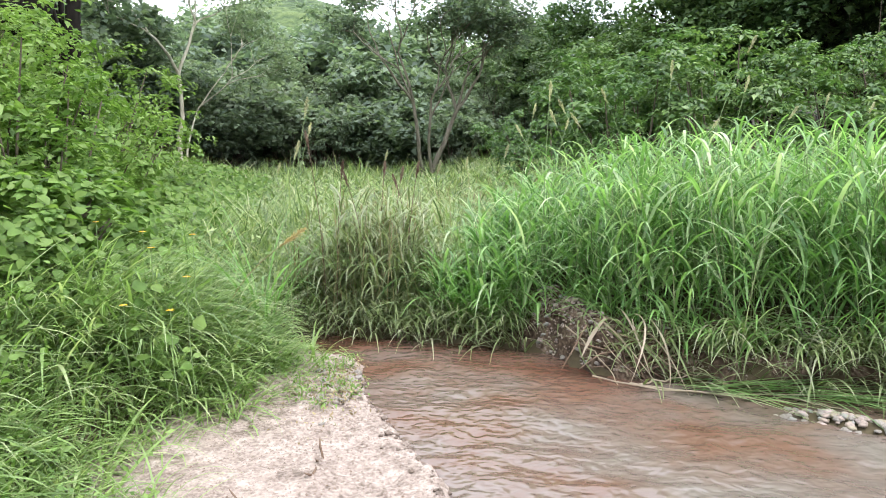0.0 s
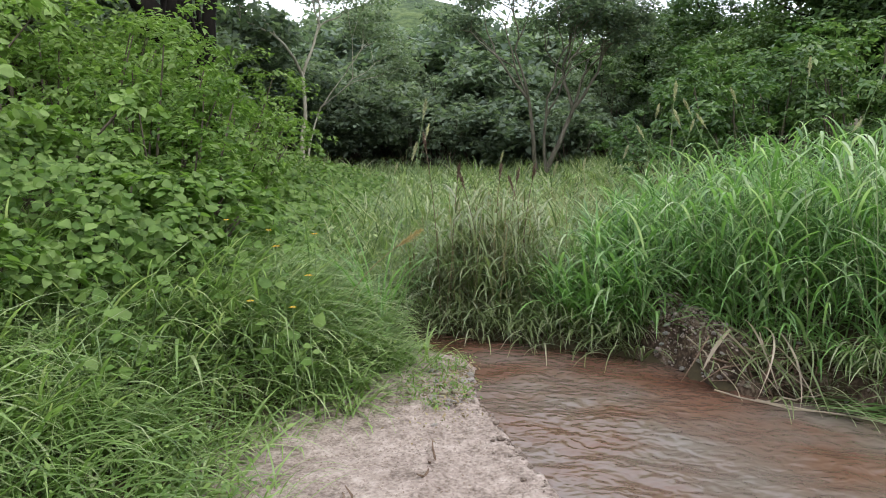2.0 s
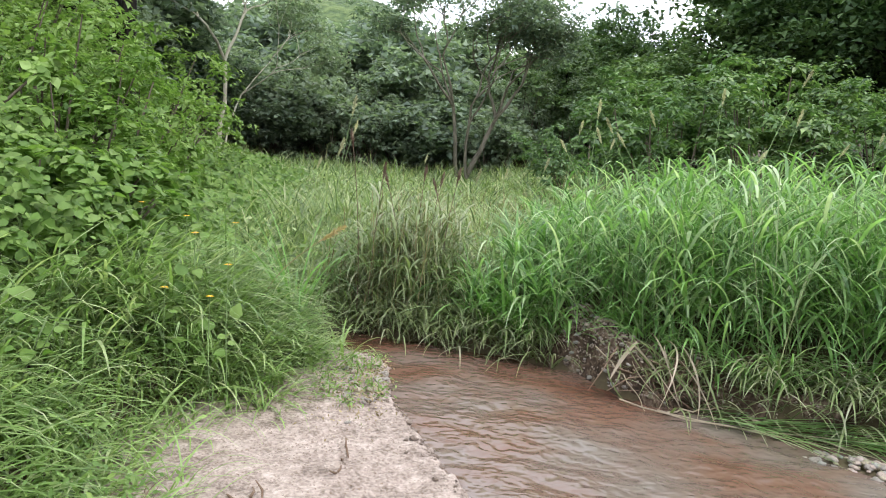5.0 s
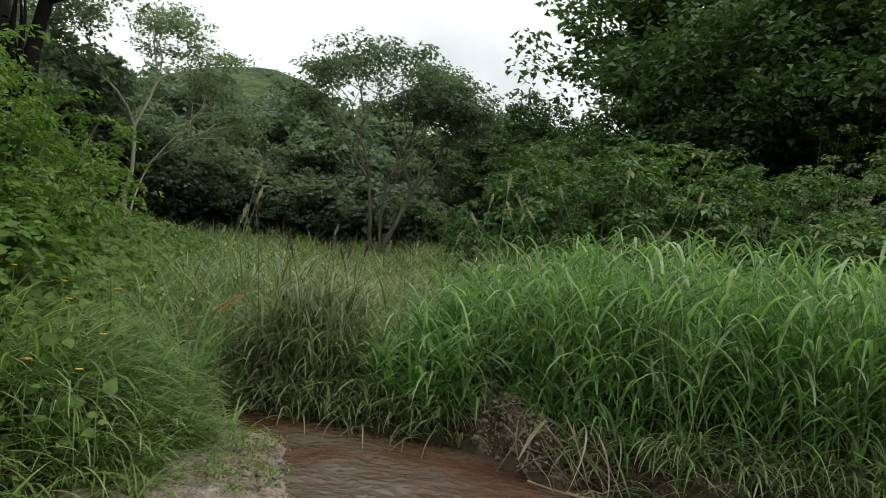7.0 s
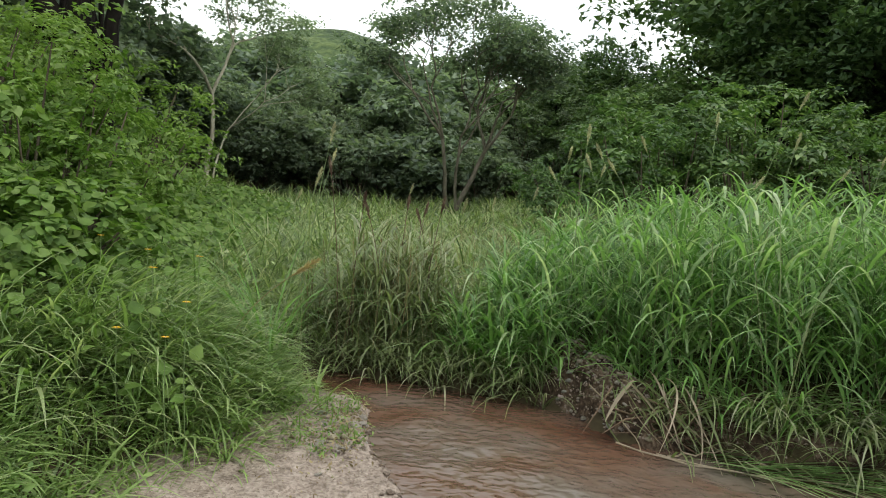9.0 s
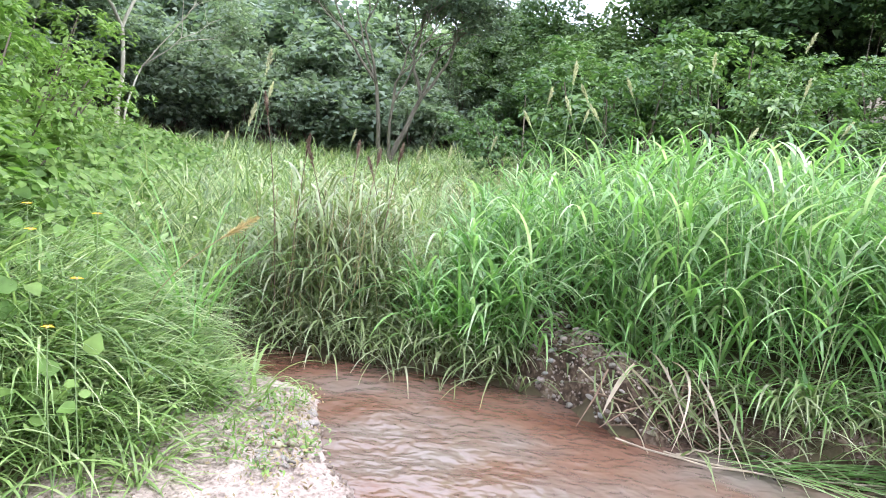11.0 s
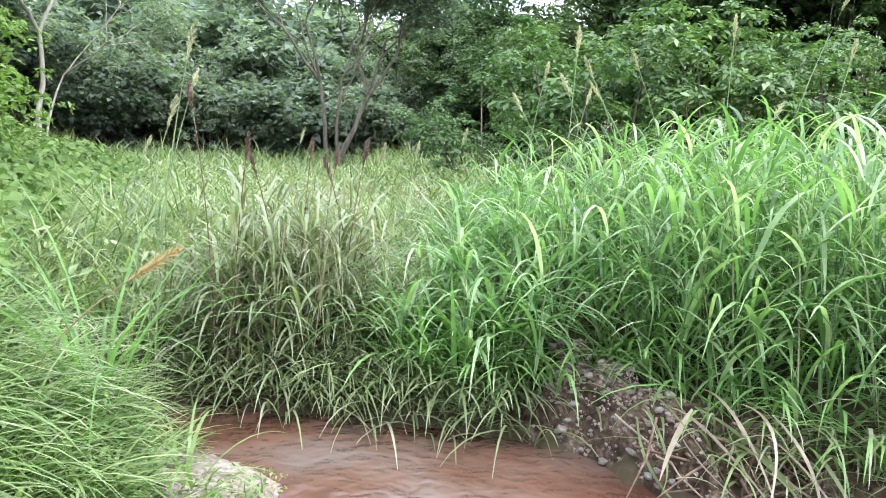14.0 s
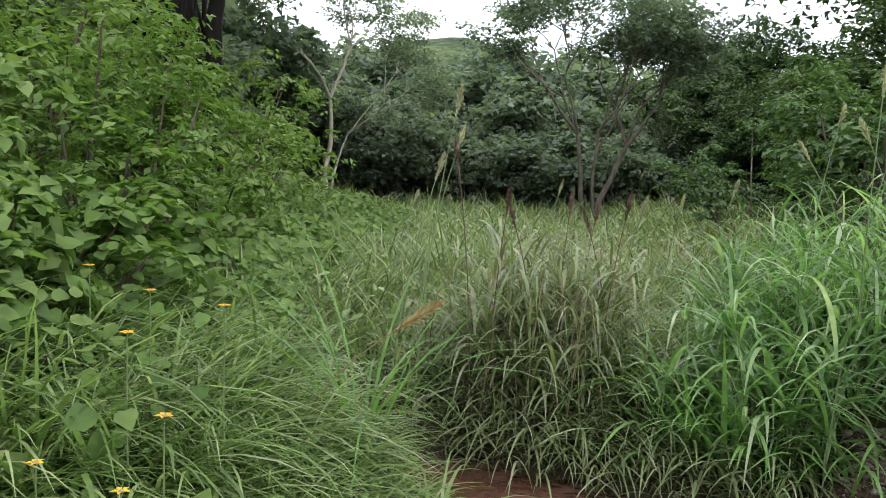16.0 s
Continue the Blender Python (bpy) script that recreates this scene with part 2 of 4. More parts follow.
def ribbons(base, head, length, width, lean, droop, segs=5, twist=0.0, tip=0.06):
    """Arching blades. base (n,3); head: heading in radians; lean and droop: degrees from upright at foot and tip."""
    n = len(base)
    head, length, width, lean, droop = (np.broadcast_to(np.asarray(a, float), (n,)) for a in (head, length, width, lean, droop))
    d = np.stack([np.cos(head), np.sin(head), np.zeros(n)], 1)
    turn = head + math.pi / 2 + rng.uniform(-1, 1, n) * twist
    side = np.stack([np.cos(turn), np.sin(turn), np.zeros(n)], 1)
    p = np.array(base, float)
    rows = []
    for i in range(segs + 1):
        s = i / segs
        w = width * (tip + (1 - tip) * min(1.0, 0.45 + 2.2 * s) * (1 - s ** 2.2)) * 0.5
        rows.append(np.stack([p - side * w[:, None], p + side * w[:, None]], 1))
        a = np.radians(lean + (droop - lean) * ((s + 0.5 / segs) ** 1.25))
        p = p + (length / segs)[:, None] * (np.sin(a)[:, None] * d + np.cos(a)[:, None] * np.array([0, 0, 1.0]))
    v = np.stack(rows, 1).reshape(n, -1, 3)
    k = 2 * (segs + 1)
    one = np.array([[2 * i, 2 * i + 1, 2 * i + 3, 2 * i + 2] for i in range(segs)])
    f = (np.arange(n)[:, None, None] * k + one[None]).reshape(-1, 4)
    return v.reshape(-1, 3), f


def tube(points, radii, sides=6):
    """A tapered tube along points."""
    pts = np.asarray(points, float)
    n = len(pts)
    t = np.gradient(pts, axis=0)
    t /= np.linalg.norm(t, axis=1)[:, None] + 1e-9
    ref = np.where(np.abs(t[:, 2:3]) > 0.9, np.array([[1.0, 0, 0]]), np.array([[0, 0, 1.0]]))
    a = np.cross(t, ref)
    a /= np.linalg.norm(a, axis=1)[:, None] + 1e-9
    b = np.cross(t, a)
    ang = np.arange(sides) * 2 * math.pi / sides
    ring = a[:, None] * np.cos(ang)[None, :, None] + b[:, None] * np.sin(ang)[None, :, None]
    v = pts[:, None] + ring * np.asarray(radii, float)[:, None, None]
    i, j = np.meshgrid(np.arange(n - 1), np.arange(sides), indexing="ij")
    f = np.stack([i * sides + j, i * sides + (j + 1) % sides, (i + 1) * sides + (j + 1) % sides, (i + 1) * sides + j], -1).reshape(-1, 4)
    return v.reshape(-1, 3), f


HEART = np.array([(0, 0, 0), (0.34, 0.10, 0.10), (0.46, 0.42, 0.09), (0.24, 0.78, 0.02), (0, 1.05, -0.12), (-0.24, 0.78, 0.02), (-0.46, 0.42, 0.09), (-0.34, 0.10, 0.10), (0, 0.45, 0.0)])
HEART_F = np.array([(0, 1, 2, 8), (8, 2, 3, 4), (8, 4, 5, 6), (0, 8, 6, 7)])
OVAL = np.array([(0, 0, 0), (0.22, 0.38, 0.05), (0, 1.0, -0.10), (-0.22, 0.38, 0.05), (0, 0.45, -0.01)])
OVAL_F = np.array([(0, 1, 2, 4), (0, 4, 2, 3)])


SPRAY = np.array([(0, 0, 0), (0.24, 0.45, 0.06), (0, 1.0, -0.12), (-0.24, 0.45, 0.06)])
SPRAY_F = np.array([(0, 1, 2, 3)])
FRONDLET = np.array([(-0.34, 0.2, 0.04), (0.36, 0.3, 0.05), (0, 1.0, -0.15)])
FRONDLET_F = np.array([(0, 1, 2)])


def leaves(pos, normal, size, shape=OVAL, shape_f=OVAL_F):
    """Leaves of one shape at pos, facing about along normal, turned at random."""
    n = len(pos)
    nz = normal / (np.linalg.norm(normal, axis=1)[:, None] + 1e-9)
    r = rng.normal(size=(n, 3))
    y = r - (r * nz).sum(1)[:, None] * nz
    y /= np.linalg.norm(y, axis=1)[:, None] + 1e-9
    x = np.cross(y, nz)
    rot = np.stack([x, y, nz], 2)
    v = np.einsum("nij,kj->nki", rot, shape) * np.broadcast_to(size, (n,))[:, None, None] + pos[:, None]
    f = (np.arange(n)[:, None, None] * len(shape) + shape_f[None]).reshape(-1, shape_f.shape[1])
    return v.reshape(-1, 3), f


def unit(n):
    r = rng.normal(size=(n, 3))
    return r / np.linalg.norm(r, axis=1)[:, None]


def smooth_step(a, b, x):
    t = np.clip((x - a) / (b - a), 0, 1)
    return t * t * (3 - 2 * t)


def ripple(x, y, scale, seed):
    """Smooth lattice noise in about -1..1; scale is the size of its lumps in metres."""
    table = np.random.default_rng(seed).uniform(-1, 1, (64, 64))
    u_, v_ = np.asarray(x, float) / (scale * 0.55) + 17.3, np.asarray(y, float) / (scale * 0.55) + 5.1
    i_, j_ = np.floor(u_).astype(int), np.floor(v_).astype(int)
    fu, fv = u_ - i_, v_ - j_
    fu, fv = fu * fu * (3 - 2 * fu), fv * fv * (3 - 2 * fv)
    at = lambda a, b: table[(i_ + a) % 64, (j_ + b) % 64]
    return (at(0, 0) * (1 - fu) + at(1, 0) * fu) * (1 - fv) + (at(0, 1) * (1 - fu) + at(1, 1) * fu) * fv


# ---- lie of the land ----
FAR_X = [-30, -6, -2, -0.85, -0.15, 0.58, 0.9, 1.25, 1.9, 2.45, 3.5, 6, 12, 40]
FAR_Y = [8.0, 7.2, 6.85, 6.4, 6.2, 5.95, 5.65, 5.0, 4.8, 4.65, 4.3, 3.4, 1.2, -9]
SAND_Y = [-40, -3, 1, 2.04, 2.31, 2.86, 3.35, 3.83, 4.57, 5.45]
SAND_X = [0.6, 0.35, 0.22, 0.18, 0.15, 0.11, -0.03, -0.22, -0.47, -0.63]
LEFT_X = [-30, -6, -2, -1.2, -0.63]
LEFT_Y = [7.3, 6.65, 6.3, 5.95, 5.45]
GRASS_Y = [-12, 0.5, 1.8, 2.3, 2.8, 3.5, 4.0, 4.35, 4.9, 5.4, 5.8]
GRASS_X = [-1.85, -1.7, -1.55, -1.45, -1.42, -1.75, -1.55, -1.18, -1.02, -1.02, -1.15]


def far_side(x, y):
    return (y - np.interp(x, FAR_X, FAR_Y)) * 0.8


def near_side(x, y):
    a = np.interp(np.minimum(y, 5.45), SAND_Y, SAND_X) - x
    b = np.interp(x, LEFT_X, LEFT_Y) - y
    return np.where(x < -0.63, np.minimum(a, b), np.where(y < 5.45, a, -np.hypot(x + 0.63, y - 5.45)))


def height(x, y):
    x, y = np.asarray(x, float), np.asarray(y, float)
    far, near = far_side(x, y), near_side(x, y)
    rough = ripple(x, y, 0.7, 3) * 0.02 + ripple(x, y, 3.0, 5) * 0.06 * smooth_step(0.5, 4, far)
    bank = -0.10 + (0.23 + 0.10 * smooth_step(0.5, 0.9, x)) * smooth_step(-0.04, 0.14, far) + 0.10 * smooth_step(0.9, 0.5, x) * smooth_step(0.2, 0.7, far) + 0.05 * np.clip(far, 0, 22) + 0.03 * np.clip(far - 22, 0, 60)
    bank = bank + 0.16 * smooth_step(0.1, 0.8, far) * smooth_step(0.3, 1.2, x)
    bank = bank + np.clip(x - 5 - 0.05 * y, 0, 40) * 0.22 * smooth_step(2, 9, far)
    bank = bank + np.clip(-x - 5 - 0.10 * y, 0, 40) * 0.25
    bank = bank - 0.30 * np.exp(-((x - 1.55) / 0.27) ** 2 - ((far - 0.14) / 0.16) ** 2)
    inland = np.interp(y, GRASS_Y, GRASS_X) - x
    sand = -0.10 + 0.09 * smooth_step(-0.05, 0.12, near)
    shore = sand + 0.44 * smooth_step(-0.1, 1.15, inland) + np.clip(inland - 1.2, 0, 40) * 0.24
    shore = shore - 0.07 * smooth_step(0.45, 0.05, np.abs(inland + 0.18)) * smooth_step(2.6, 2.1, y)
    bed = -0.10 + 0.15 * np.exp(-(((x - 2.45) * 0.67 - (y - 4.08) * 0.74) / 0.6) ** 2 - (((x - 2.45) * 0.74 + (y - 4.08) * 0.67) / 0.2) ** 2)
    out = np.where(far > -0.05, np.maximum(bank, bed), np.where(near > -0.05, shore, bed))
    return out + rough * (np.maximum(far, near) > 0.1)


def stuff(name, data, material, label, category, smooth=True):
    ob = new(name, raw_mesh(name, data[0], data[1], material, smooth))
    return tagged(ob, label, category, kind="stuff")


def grid_mesh(xs, ys, zfun):
    gx, gy = np.meshgrid(xs, ys, indexing="ij")
    gz = zfun(gx, gy)
    v = np.stack([gx, gy, gz], -1).reshape(-1, 3)
    i, j = np.meshgrid(np.arange(len(xs) - 1), np.arange(len(ys) - 1), indexing="ij")
    k = len(ys)
    f = np.stack([i * k + j, (i + 1) * k + j, (i + 1) * k + j + 1, i * k + j + 1], -1).reshape(-1, 4)
    return v, f


u = np.linspace(-1, 1, 211)
ground = new("ground", raw_mesh("ground", *grid_mesh(0.2 + 1.9 * np.sinh(7.6 * u), 4.0 + 1.9 * np.sinh(7.6 * u), height), M_SOIL))
tagged(ground, "dark damp soil under grass and scrub, sloping up to the hills", "ground", kind="structure")


def sand_height(x, y):
    near = near_side(x, y)
    inland = np.interp(y, GRASS_Y, GRASS_X) - x
    ragged = near + 0.02 * ripple(x, y, 0.10, 21) + 0.045 * ripple(x, y, 0.42, 22) + 0.012 * ripple(x, y, 0.05, 23)
    z = -0.06 + 0.10 * smooth_step(-0.06, 0.045, ragged) + 0.012 * np.exp(-((ragged - 0.10) / 0.07) ** 2) + 0.01 * smooth_step(0.1, 0.7, near)
    z = z + 0.05 * smooth_step(3.9, 4.7, y) * smooth_step(0.0, 0.35, near)
    z = z - 0.075 * smooth_step(0.5, 0.1, np.abs(inland + 0.18)) * smooth_step(2.55, 2.1, y)
    crest = smooth_step(0.9, 0.45, near)
    x, y = 0.8 * x + 0.6 * y, 0.8 * y - 0.6 * x
    lump = ripple(x, y, 0.13, 8) * 0.007 * (0.4 + crest) + ripple(x, y, 0.4, 9) * 0.012 + ripple(x, y, 0.07, 11) * 0.010 * crest
    return z + lump + ripple(x, y, 0.05, 10) * 0.006 * np.exp(-(near / 0.15) ** 2)


sand = new("sand_bar", raw_mesh("sand_bar", *grid_mesh(np.arange(-1.95, 0.5, 0.019), np.concatenate([np.arange(-5.0, 1.2, 0.06), np.arange(1.2, 5.7, 0.02)]), sand_height), M_SAND))
tagged(sand, "pale pinkish damp river sand bar beside muddy water", "sand", kind="structure")


def water_height(x, y):
    fast = 0.85 + 0.35 * smooth_step(0.3, 1.6, x)
    a, b = x * 0.82 + y * 0.57, y * 0.82 - x * 0.57
    b = b + 0.12 * ripple(x, y, 0.9, 30)
    rolls = ripple(a * 0.9, b, 0.36, 31) * 0.012 + ripple(a, b, 0.2, 33) * 0.007 + ripple(x, y, 0.13, 37) * 0.004
    return (rolls + ripple(x, y, 0.8, 35) * 0.010) * fast


wx = np.concatenate([np.arange(-30, -3, 1.0), np.arange(-3, 3.2, 0.036), np.arange(3.2, 40, 0.8)])
wy = np.concatenate([np.arange(-40, 0.6, 0.8), np.arange(0.6, 7, 0.036), np.arange(7, 9, 0.4)])
water = new("water", raw_mesh("water", *grid_mesh(wx, wy, water_height), M_WATER))
tagged(water, "shallow reddish-brown muddy stream with small ripples", "water", kind="structure")


def hill_height(x, y):
    z = 45 * np.exp(-((x + 33) / 52) ** 2 - ((y - 215) / 60) ** 2) + 34 * np.exp(-((x + 110) / 60) ** 2 - ((y - 230) / 70) ** 2)
    z = z + 60 * np.exp(-((x - 95) / 45) ** 2 - ((y - 190) / 80) ** 2)
    return z + ripple(x, y, 40, 41) * 2.0 + ripple(x, y, 9, 42) * 0.5 - 6


hill = new("hill", raw_mesh("hill", *grid_mesh(np.linspace(-320, 260, 120), np.linspace(90, 340, 70), hill_height), M_HILL))
tagged(hill, "distant rounded green hill behind the trees", "hill", kind="structure")

# ---- grasses ----


def inside(n, x0, x1, y0, y1, test):
    x, y = rng.uniform(x0, x1, n), rng.uniform(y0, y1, n)
    k = test(x, y)
    return x[k], y[k]


def base_of(x, y, sink=0.02):
    return np.stack([x, y, height(x, y) - sink], 1)


def reed_top(x, y):
    return np.interp(x, [-0.2, 0.0, 0.54, 1.18, 1.95, 3, 6], [0.72, 0.82, 1.2, 1.5, 1.8, 1.8, 1.8]) + 0.04 * far_side(x, y) - height(x, y)


def reeds(x, y, tall, width=(0.014, 0.034), leaf=(0.38, 0.84), count=8):
    """Cane grass: upright stems with long arching leaves."""
    n = len(x)
    base = base_of(x, y)
    head, lean = rng.uniform(0, 6.28, n), rng.uniform(1, 14, n)
    tilt = np.stack([np.cos(head) * np.sin(np.radians(lean)), np.sin(head) * np.sin(np.radians(lean)), np.cos(np.radians(lean))], 1)
    stem = ribbons(base, head, tall * 0.85, 0.009, lean, lean + 6, 3, 1.5, 0.5)
    blades = []
    for k in range(count):
        s = (k + rng.uniform(0, 1, n)) / count
        foot = base + tilt * (tall * (0.06 + 0.80 * s))[:, None]
        long = rng.uniform(*leaf, n) * (0.75 + 0.35 * np.sin(math.pi * s))
        blades.append(ribbons(foot, rng.uniform(0, 6.28, n), long, rng.uniform(*width, n), rng.uniform(14, 50, n), rng.uniform(95, 168, n), 7, 0.5))
    return stem, join(blades)


hollow = lambda x, y: (x > 0.72) & (x < 1.9) & (far_side(x, y) < 0.42 - 0.22 * smooth_step(1.15, 1.5, x))
front = lambda x, y: ~hollow(x, y) & (far_side(x, y) > 0.03) & (x > -0.15 + 0.12 * (y - 6)) & (far_side(x, y) < 0.5 + 3.6 * smooth_step(0.0, 1.4, x))
rx, ry = inside(4700, -0.3, 7.0, 2.6, 10.5, front)
keep = rng.uniform(0, 1, len(rx)) < np.clip(1.15 - 0.16 * far_side(rx, ry), 0.3, 1)
rx, ry = rx[keep], ry[keep]
stem, blade = reeds(rx, ry, reed_top(rx, ry) * rng.uniform(0.42, 1.16, len(rx)))
stuff("reed_stems", stem, M_STEM, "green upright stems of tall cane grass on the far bank", "grass")
stuff("reed_leaves", blade, M_REED, "dense tall green cane grass with long arching leaves", "grass")

# drooping fringe along the far bank
n = 2300
fx = rng.uniform(-1.3, 4.6, n)
fy = np.interp(fx, FAR_X, FAR_Y) + rng.uniform(0.02, 0.42, n)
ok = ~hollow(fx, fy) | (rng.uniform(0, 1, n) < 0.06 + 0.22 * smooth_step(1.25, 1.7, fx))
fx, fy, n = fx[ok], fy[ok], int(ok.sum())
fringe = ribbons(base_of(fx, fy), rng.normal(-1.57, 1.2, n), rng.uniform(0.25, 0.72, n), rng.uniform(0.010, 0.024, n), rng.uniform(12, 55, n), rng.uniform(100, 160, n), 7, 0.4)
stuff("bank_fringe", fringe, M_DARKREED, "dull green drooping grass fringe hanging to the water", "grass")

# dull stand of older grass where the stream bends
n = 250
fx, fy = rng.normal(-0.72, 0.28, n), rng.normal(6.85, 0.32, n)
ok = far_side(fx, fy) > 0.03
stem, blade = reeds(fx[ok], fy[ok], rng.uniform(0.5, 1.25, ok.sum()), (0.010, 0.026), (0.32, 0.72), 7)
stuff("old_grass_stems", stem, M_DRY, "dry brownish stems of older grass", "grass")
stuff("old_grass_leaves", blade, M_DARKREED, "dull green stand of older grass at the stream bend", "grass")

# fine grass of the near bank
lawn = lambda x, y: (np.interp(y, GRASS_Y, GRASS_X) - x > -0.04) & (near_side(x, y) > 0.03)


def swathe(name, count, box, test, tall, width, lean, droop, material, label, segs=5, heading=None, patch=0.0, each=9, radius=0.10):
    """Grass in tufts: each tuft fans out from one foot; patch varies the height over the ground."""
    x, y = inside(count // each, *box, test)
    edge = np.where(far_side(x, y) > 0, 1.0, 0.5 + 0.5 * smooth_step(0.0, 0.8, np.interp(y, GRASS_Y, GRASS_X) - x))
    grow = np.repeat(rng.uniform(0.7, 1.2, len(x)) * edge * (1 + patch * ripple(x, y, 1.3, 77)), each)
    x, y = np.repeat(x, each), np.repeat(y, each)
    m = len(x)
    a = rng.uniform(0, 6.28, m)
    x, y = x + np.cos(a) * radius * rng.uniform(0, 1, m), y + np.sin(a) * radius * rng.uniform(0, 1, m)
    h = a if heading is None else np.where(rng.uniform(0, 1, m) < 0.5, a, rng.normal(heading, 0.7, m))
    data = ribbons(base_of(x, y), h, rng.uniform(*tall, m) * grow, rng.uniform(*width, m), rng.uniform(*lean, m), rng.uniform(*droop, m), segs, 0.6)
    return stuff(name, data, material, label, "grass")


swathe("bank_grass", 30000, (-4.6, -0.6, 0.2, 6.6), lawn, (0.26, 0.66), (0.008, 0.021), (5, 62), (70, 150), M_GRASS, "thick soft light green grass leaning over the sand", 5, -0.5, 0.2)
swathe("bank_grass_blades", 6000, (-4.0, -0.7, 1.2, 6.4), lawn, (0.45, 0.95), (0.011, 0.030), (10, 55), (75, 140), M_GRASS, "longer arching grass blades above the bank grass", 7, -0.4, 0.2, 4)

tall_bank = lambda x, y: lawn(x, y) & (np.interp(y, GRASS_Y, GRASS_X) - x > 0.25)
swathe("tall_bank_grass", 3600, (-2.8, -1.0, 4.2, 6.4), tall_bank, (0.5, 0.95), (0.009, 0.022), (5, 45), (75, 145), M_GRASS, "tall arching grass on the bank by the stream bend", 7, -0.3, 0.2, 7)

# meadow
field = lambda x, y: (far_side(x, y) > 0.2) & (x > -9 - 0.2 * y) & (x < 2.2 + 0.10 * y) & ~front(x, y)
swathe("meadow_grass", 34000, (-7, 3.5, 6.3, 12), field, (0.38, 0.95), (0.010, 0.024), (3, 45), (60, 150), M_MEADOW, "pale green unmown meadow grass with dry tips", 5, None, 0.3, 10, 0.16)
swathe("far_meadow_grass", 32000, (-14, 7, 11, 29), field, (0.4, 1.0), (0.02, 0.048), (3, 45), (60, 150), M_MEADOW, "pale green unmown meadow grass reaching the trees", 4, None, 0.3, 10, 0.25)
swathe("meadow_tufts", 3200, (-3.6, 1.2, 6.9, 11.5), field, (0.7, 1.15), (0.013, 0.028), (3, 40), (70, 150), M_MEADOW, "taller tufts of arching grass in the meadow", 6, None, 0.3, 16, 0.12)
swathe("dry_meadow_stems", 1500, (-1.5, 3.0, 7.0, 14), field, (0.5, 1.0), (0.005, 0.011), (2, 18), (15, 70), M_DRY, "straw-coloured dry grass stems in the meadow", 4, None, 0.2, 6, 0.12)
x, y = inside(16000, -9, 4, 6.5, 20, field)
low = np.stack([x, y, height(x, y) + rng.uniform(0.1, 0.5, len(x))], 1)
stuff("meadow_herbs", leaves(low, rng.normal(size=low.shape) * 0.6 + np.array([0, -0.3, 1.0]), rng.uniform(0.05, 0.13, len(x))), M_GRASS, "small leafy herbs between the meadow grass", "herbs")
x, y = inside(5600, -4.6, -0.8, 1.0, 6.5, lambda x, y: lawn(x, y) & (x < -1.1))
low = np.stack([x, y, height(x, y) + rng.uniform(0.1, 0.45, len(x))], 1)
stuff("bank_herbs", leaves(low, rng.normal(size=low.shape) * 0.6 + np.array([0.3, -0.3, 1.0]), rng.uniform(0.02, 0.055, len(x))), M_HERB, "small leafy herbs among the bank grass", "herbs")

# ---- trees and shrubs ----


def limbs(points, start, way, length, radius, depth, r, spread=0.6, tips=None, ratio=0.74, first=None):
    """Branches that fork; returns tubes and the tips' places."""
    k = 5
    path, d = [np.array(start, float)], np.array(way, float)
    for i in range(k):
        d = d + r.normal(size=3) * 0.13 + np.array([0, 0, 0.03])
        d /= np.linalg.norm(d)
        path.append(path[-1] + d * length / k)
    points.append(tube(path, np.linspace(radius, radius * 0.62, k + 1), 7 if radius > 0.05 else 5))
    if depth == 0:
        tips.extend([path[-1], path[-3]])
        return
    for j in range(2 if r.uniform() < 0.6 else 3):
        q = d + r.normal(size=3) * spread
        q[2] = abs(q[2]) * 0.7 + 0.12
        q /= np.linalg.norm(q)
        limbs(points, path[-1 if j < 2 else -2], q, (first or length) * ratio * r.uniform(0.85, 1.15), radius * 0.6, depth - 1, r, spread, tips, ratio)


def tree(name, place, trunks, depth, spread, clump, per_clump, leaf, bark, foliage, label, seed, flat=0.4, first=None):
    """trunks: (way, length, radius) each; a thing with a trunk and a crown."""
    r = np.random.default_rng(seed)
    top = new(name)
    top.location = place
    tubes, tips = [], []
    for way, length, radius in trunks:
        w = np.array(way, float)
        limbs(tubes, (r.normal() * 0.1, r.normal() * 0.1, -0.3), w / np.linalg.norm(w), length, radius, depth, r, spread, tips, first=first)
    part("trunk", join(tubes), bark, top)
    tips = np.array(tips)
    boughs = np.repeat(tips, 7, 0)
    out = unit(len(boughs)) * rng.uniform(0.35, 1.0, len(boughs))[:, None] * clump
    out[:, 2] *= flat
    boughs = boughs + out
    broad = clump * rng.uniform(0.24, 0.46, len(boughs))
    k = np.repeat(np.arange(len(boughs)), max(1, per_clump // 7))
    off = unit(len(k)) * (rng.uniform(0.1, 1, len(k)) ** 0.5 * broad[k])[:, None]
    off[:, 2] *= 0.5
    off[:, 2] -= 0.35 * (off[:, 0] ** 2 + off[:, 1] ** 2) / broad[k]
    nrm = off / clump * 0.8 + np.array([0, 0, 0.9]) + rng.normal(size=off.shape) * 0.4
    part("crown", leaves(boughs[k] + off, nrm, rng.uniform(0.6, 1.3, len(k)) * leaf, FRONDLET, FRONDLET_F), foliage, top)
    return tagged(top, label, "tree")


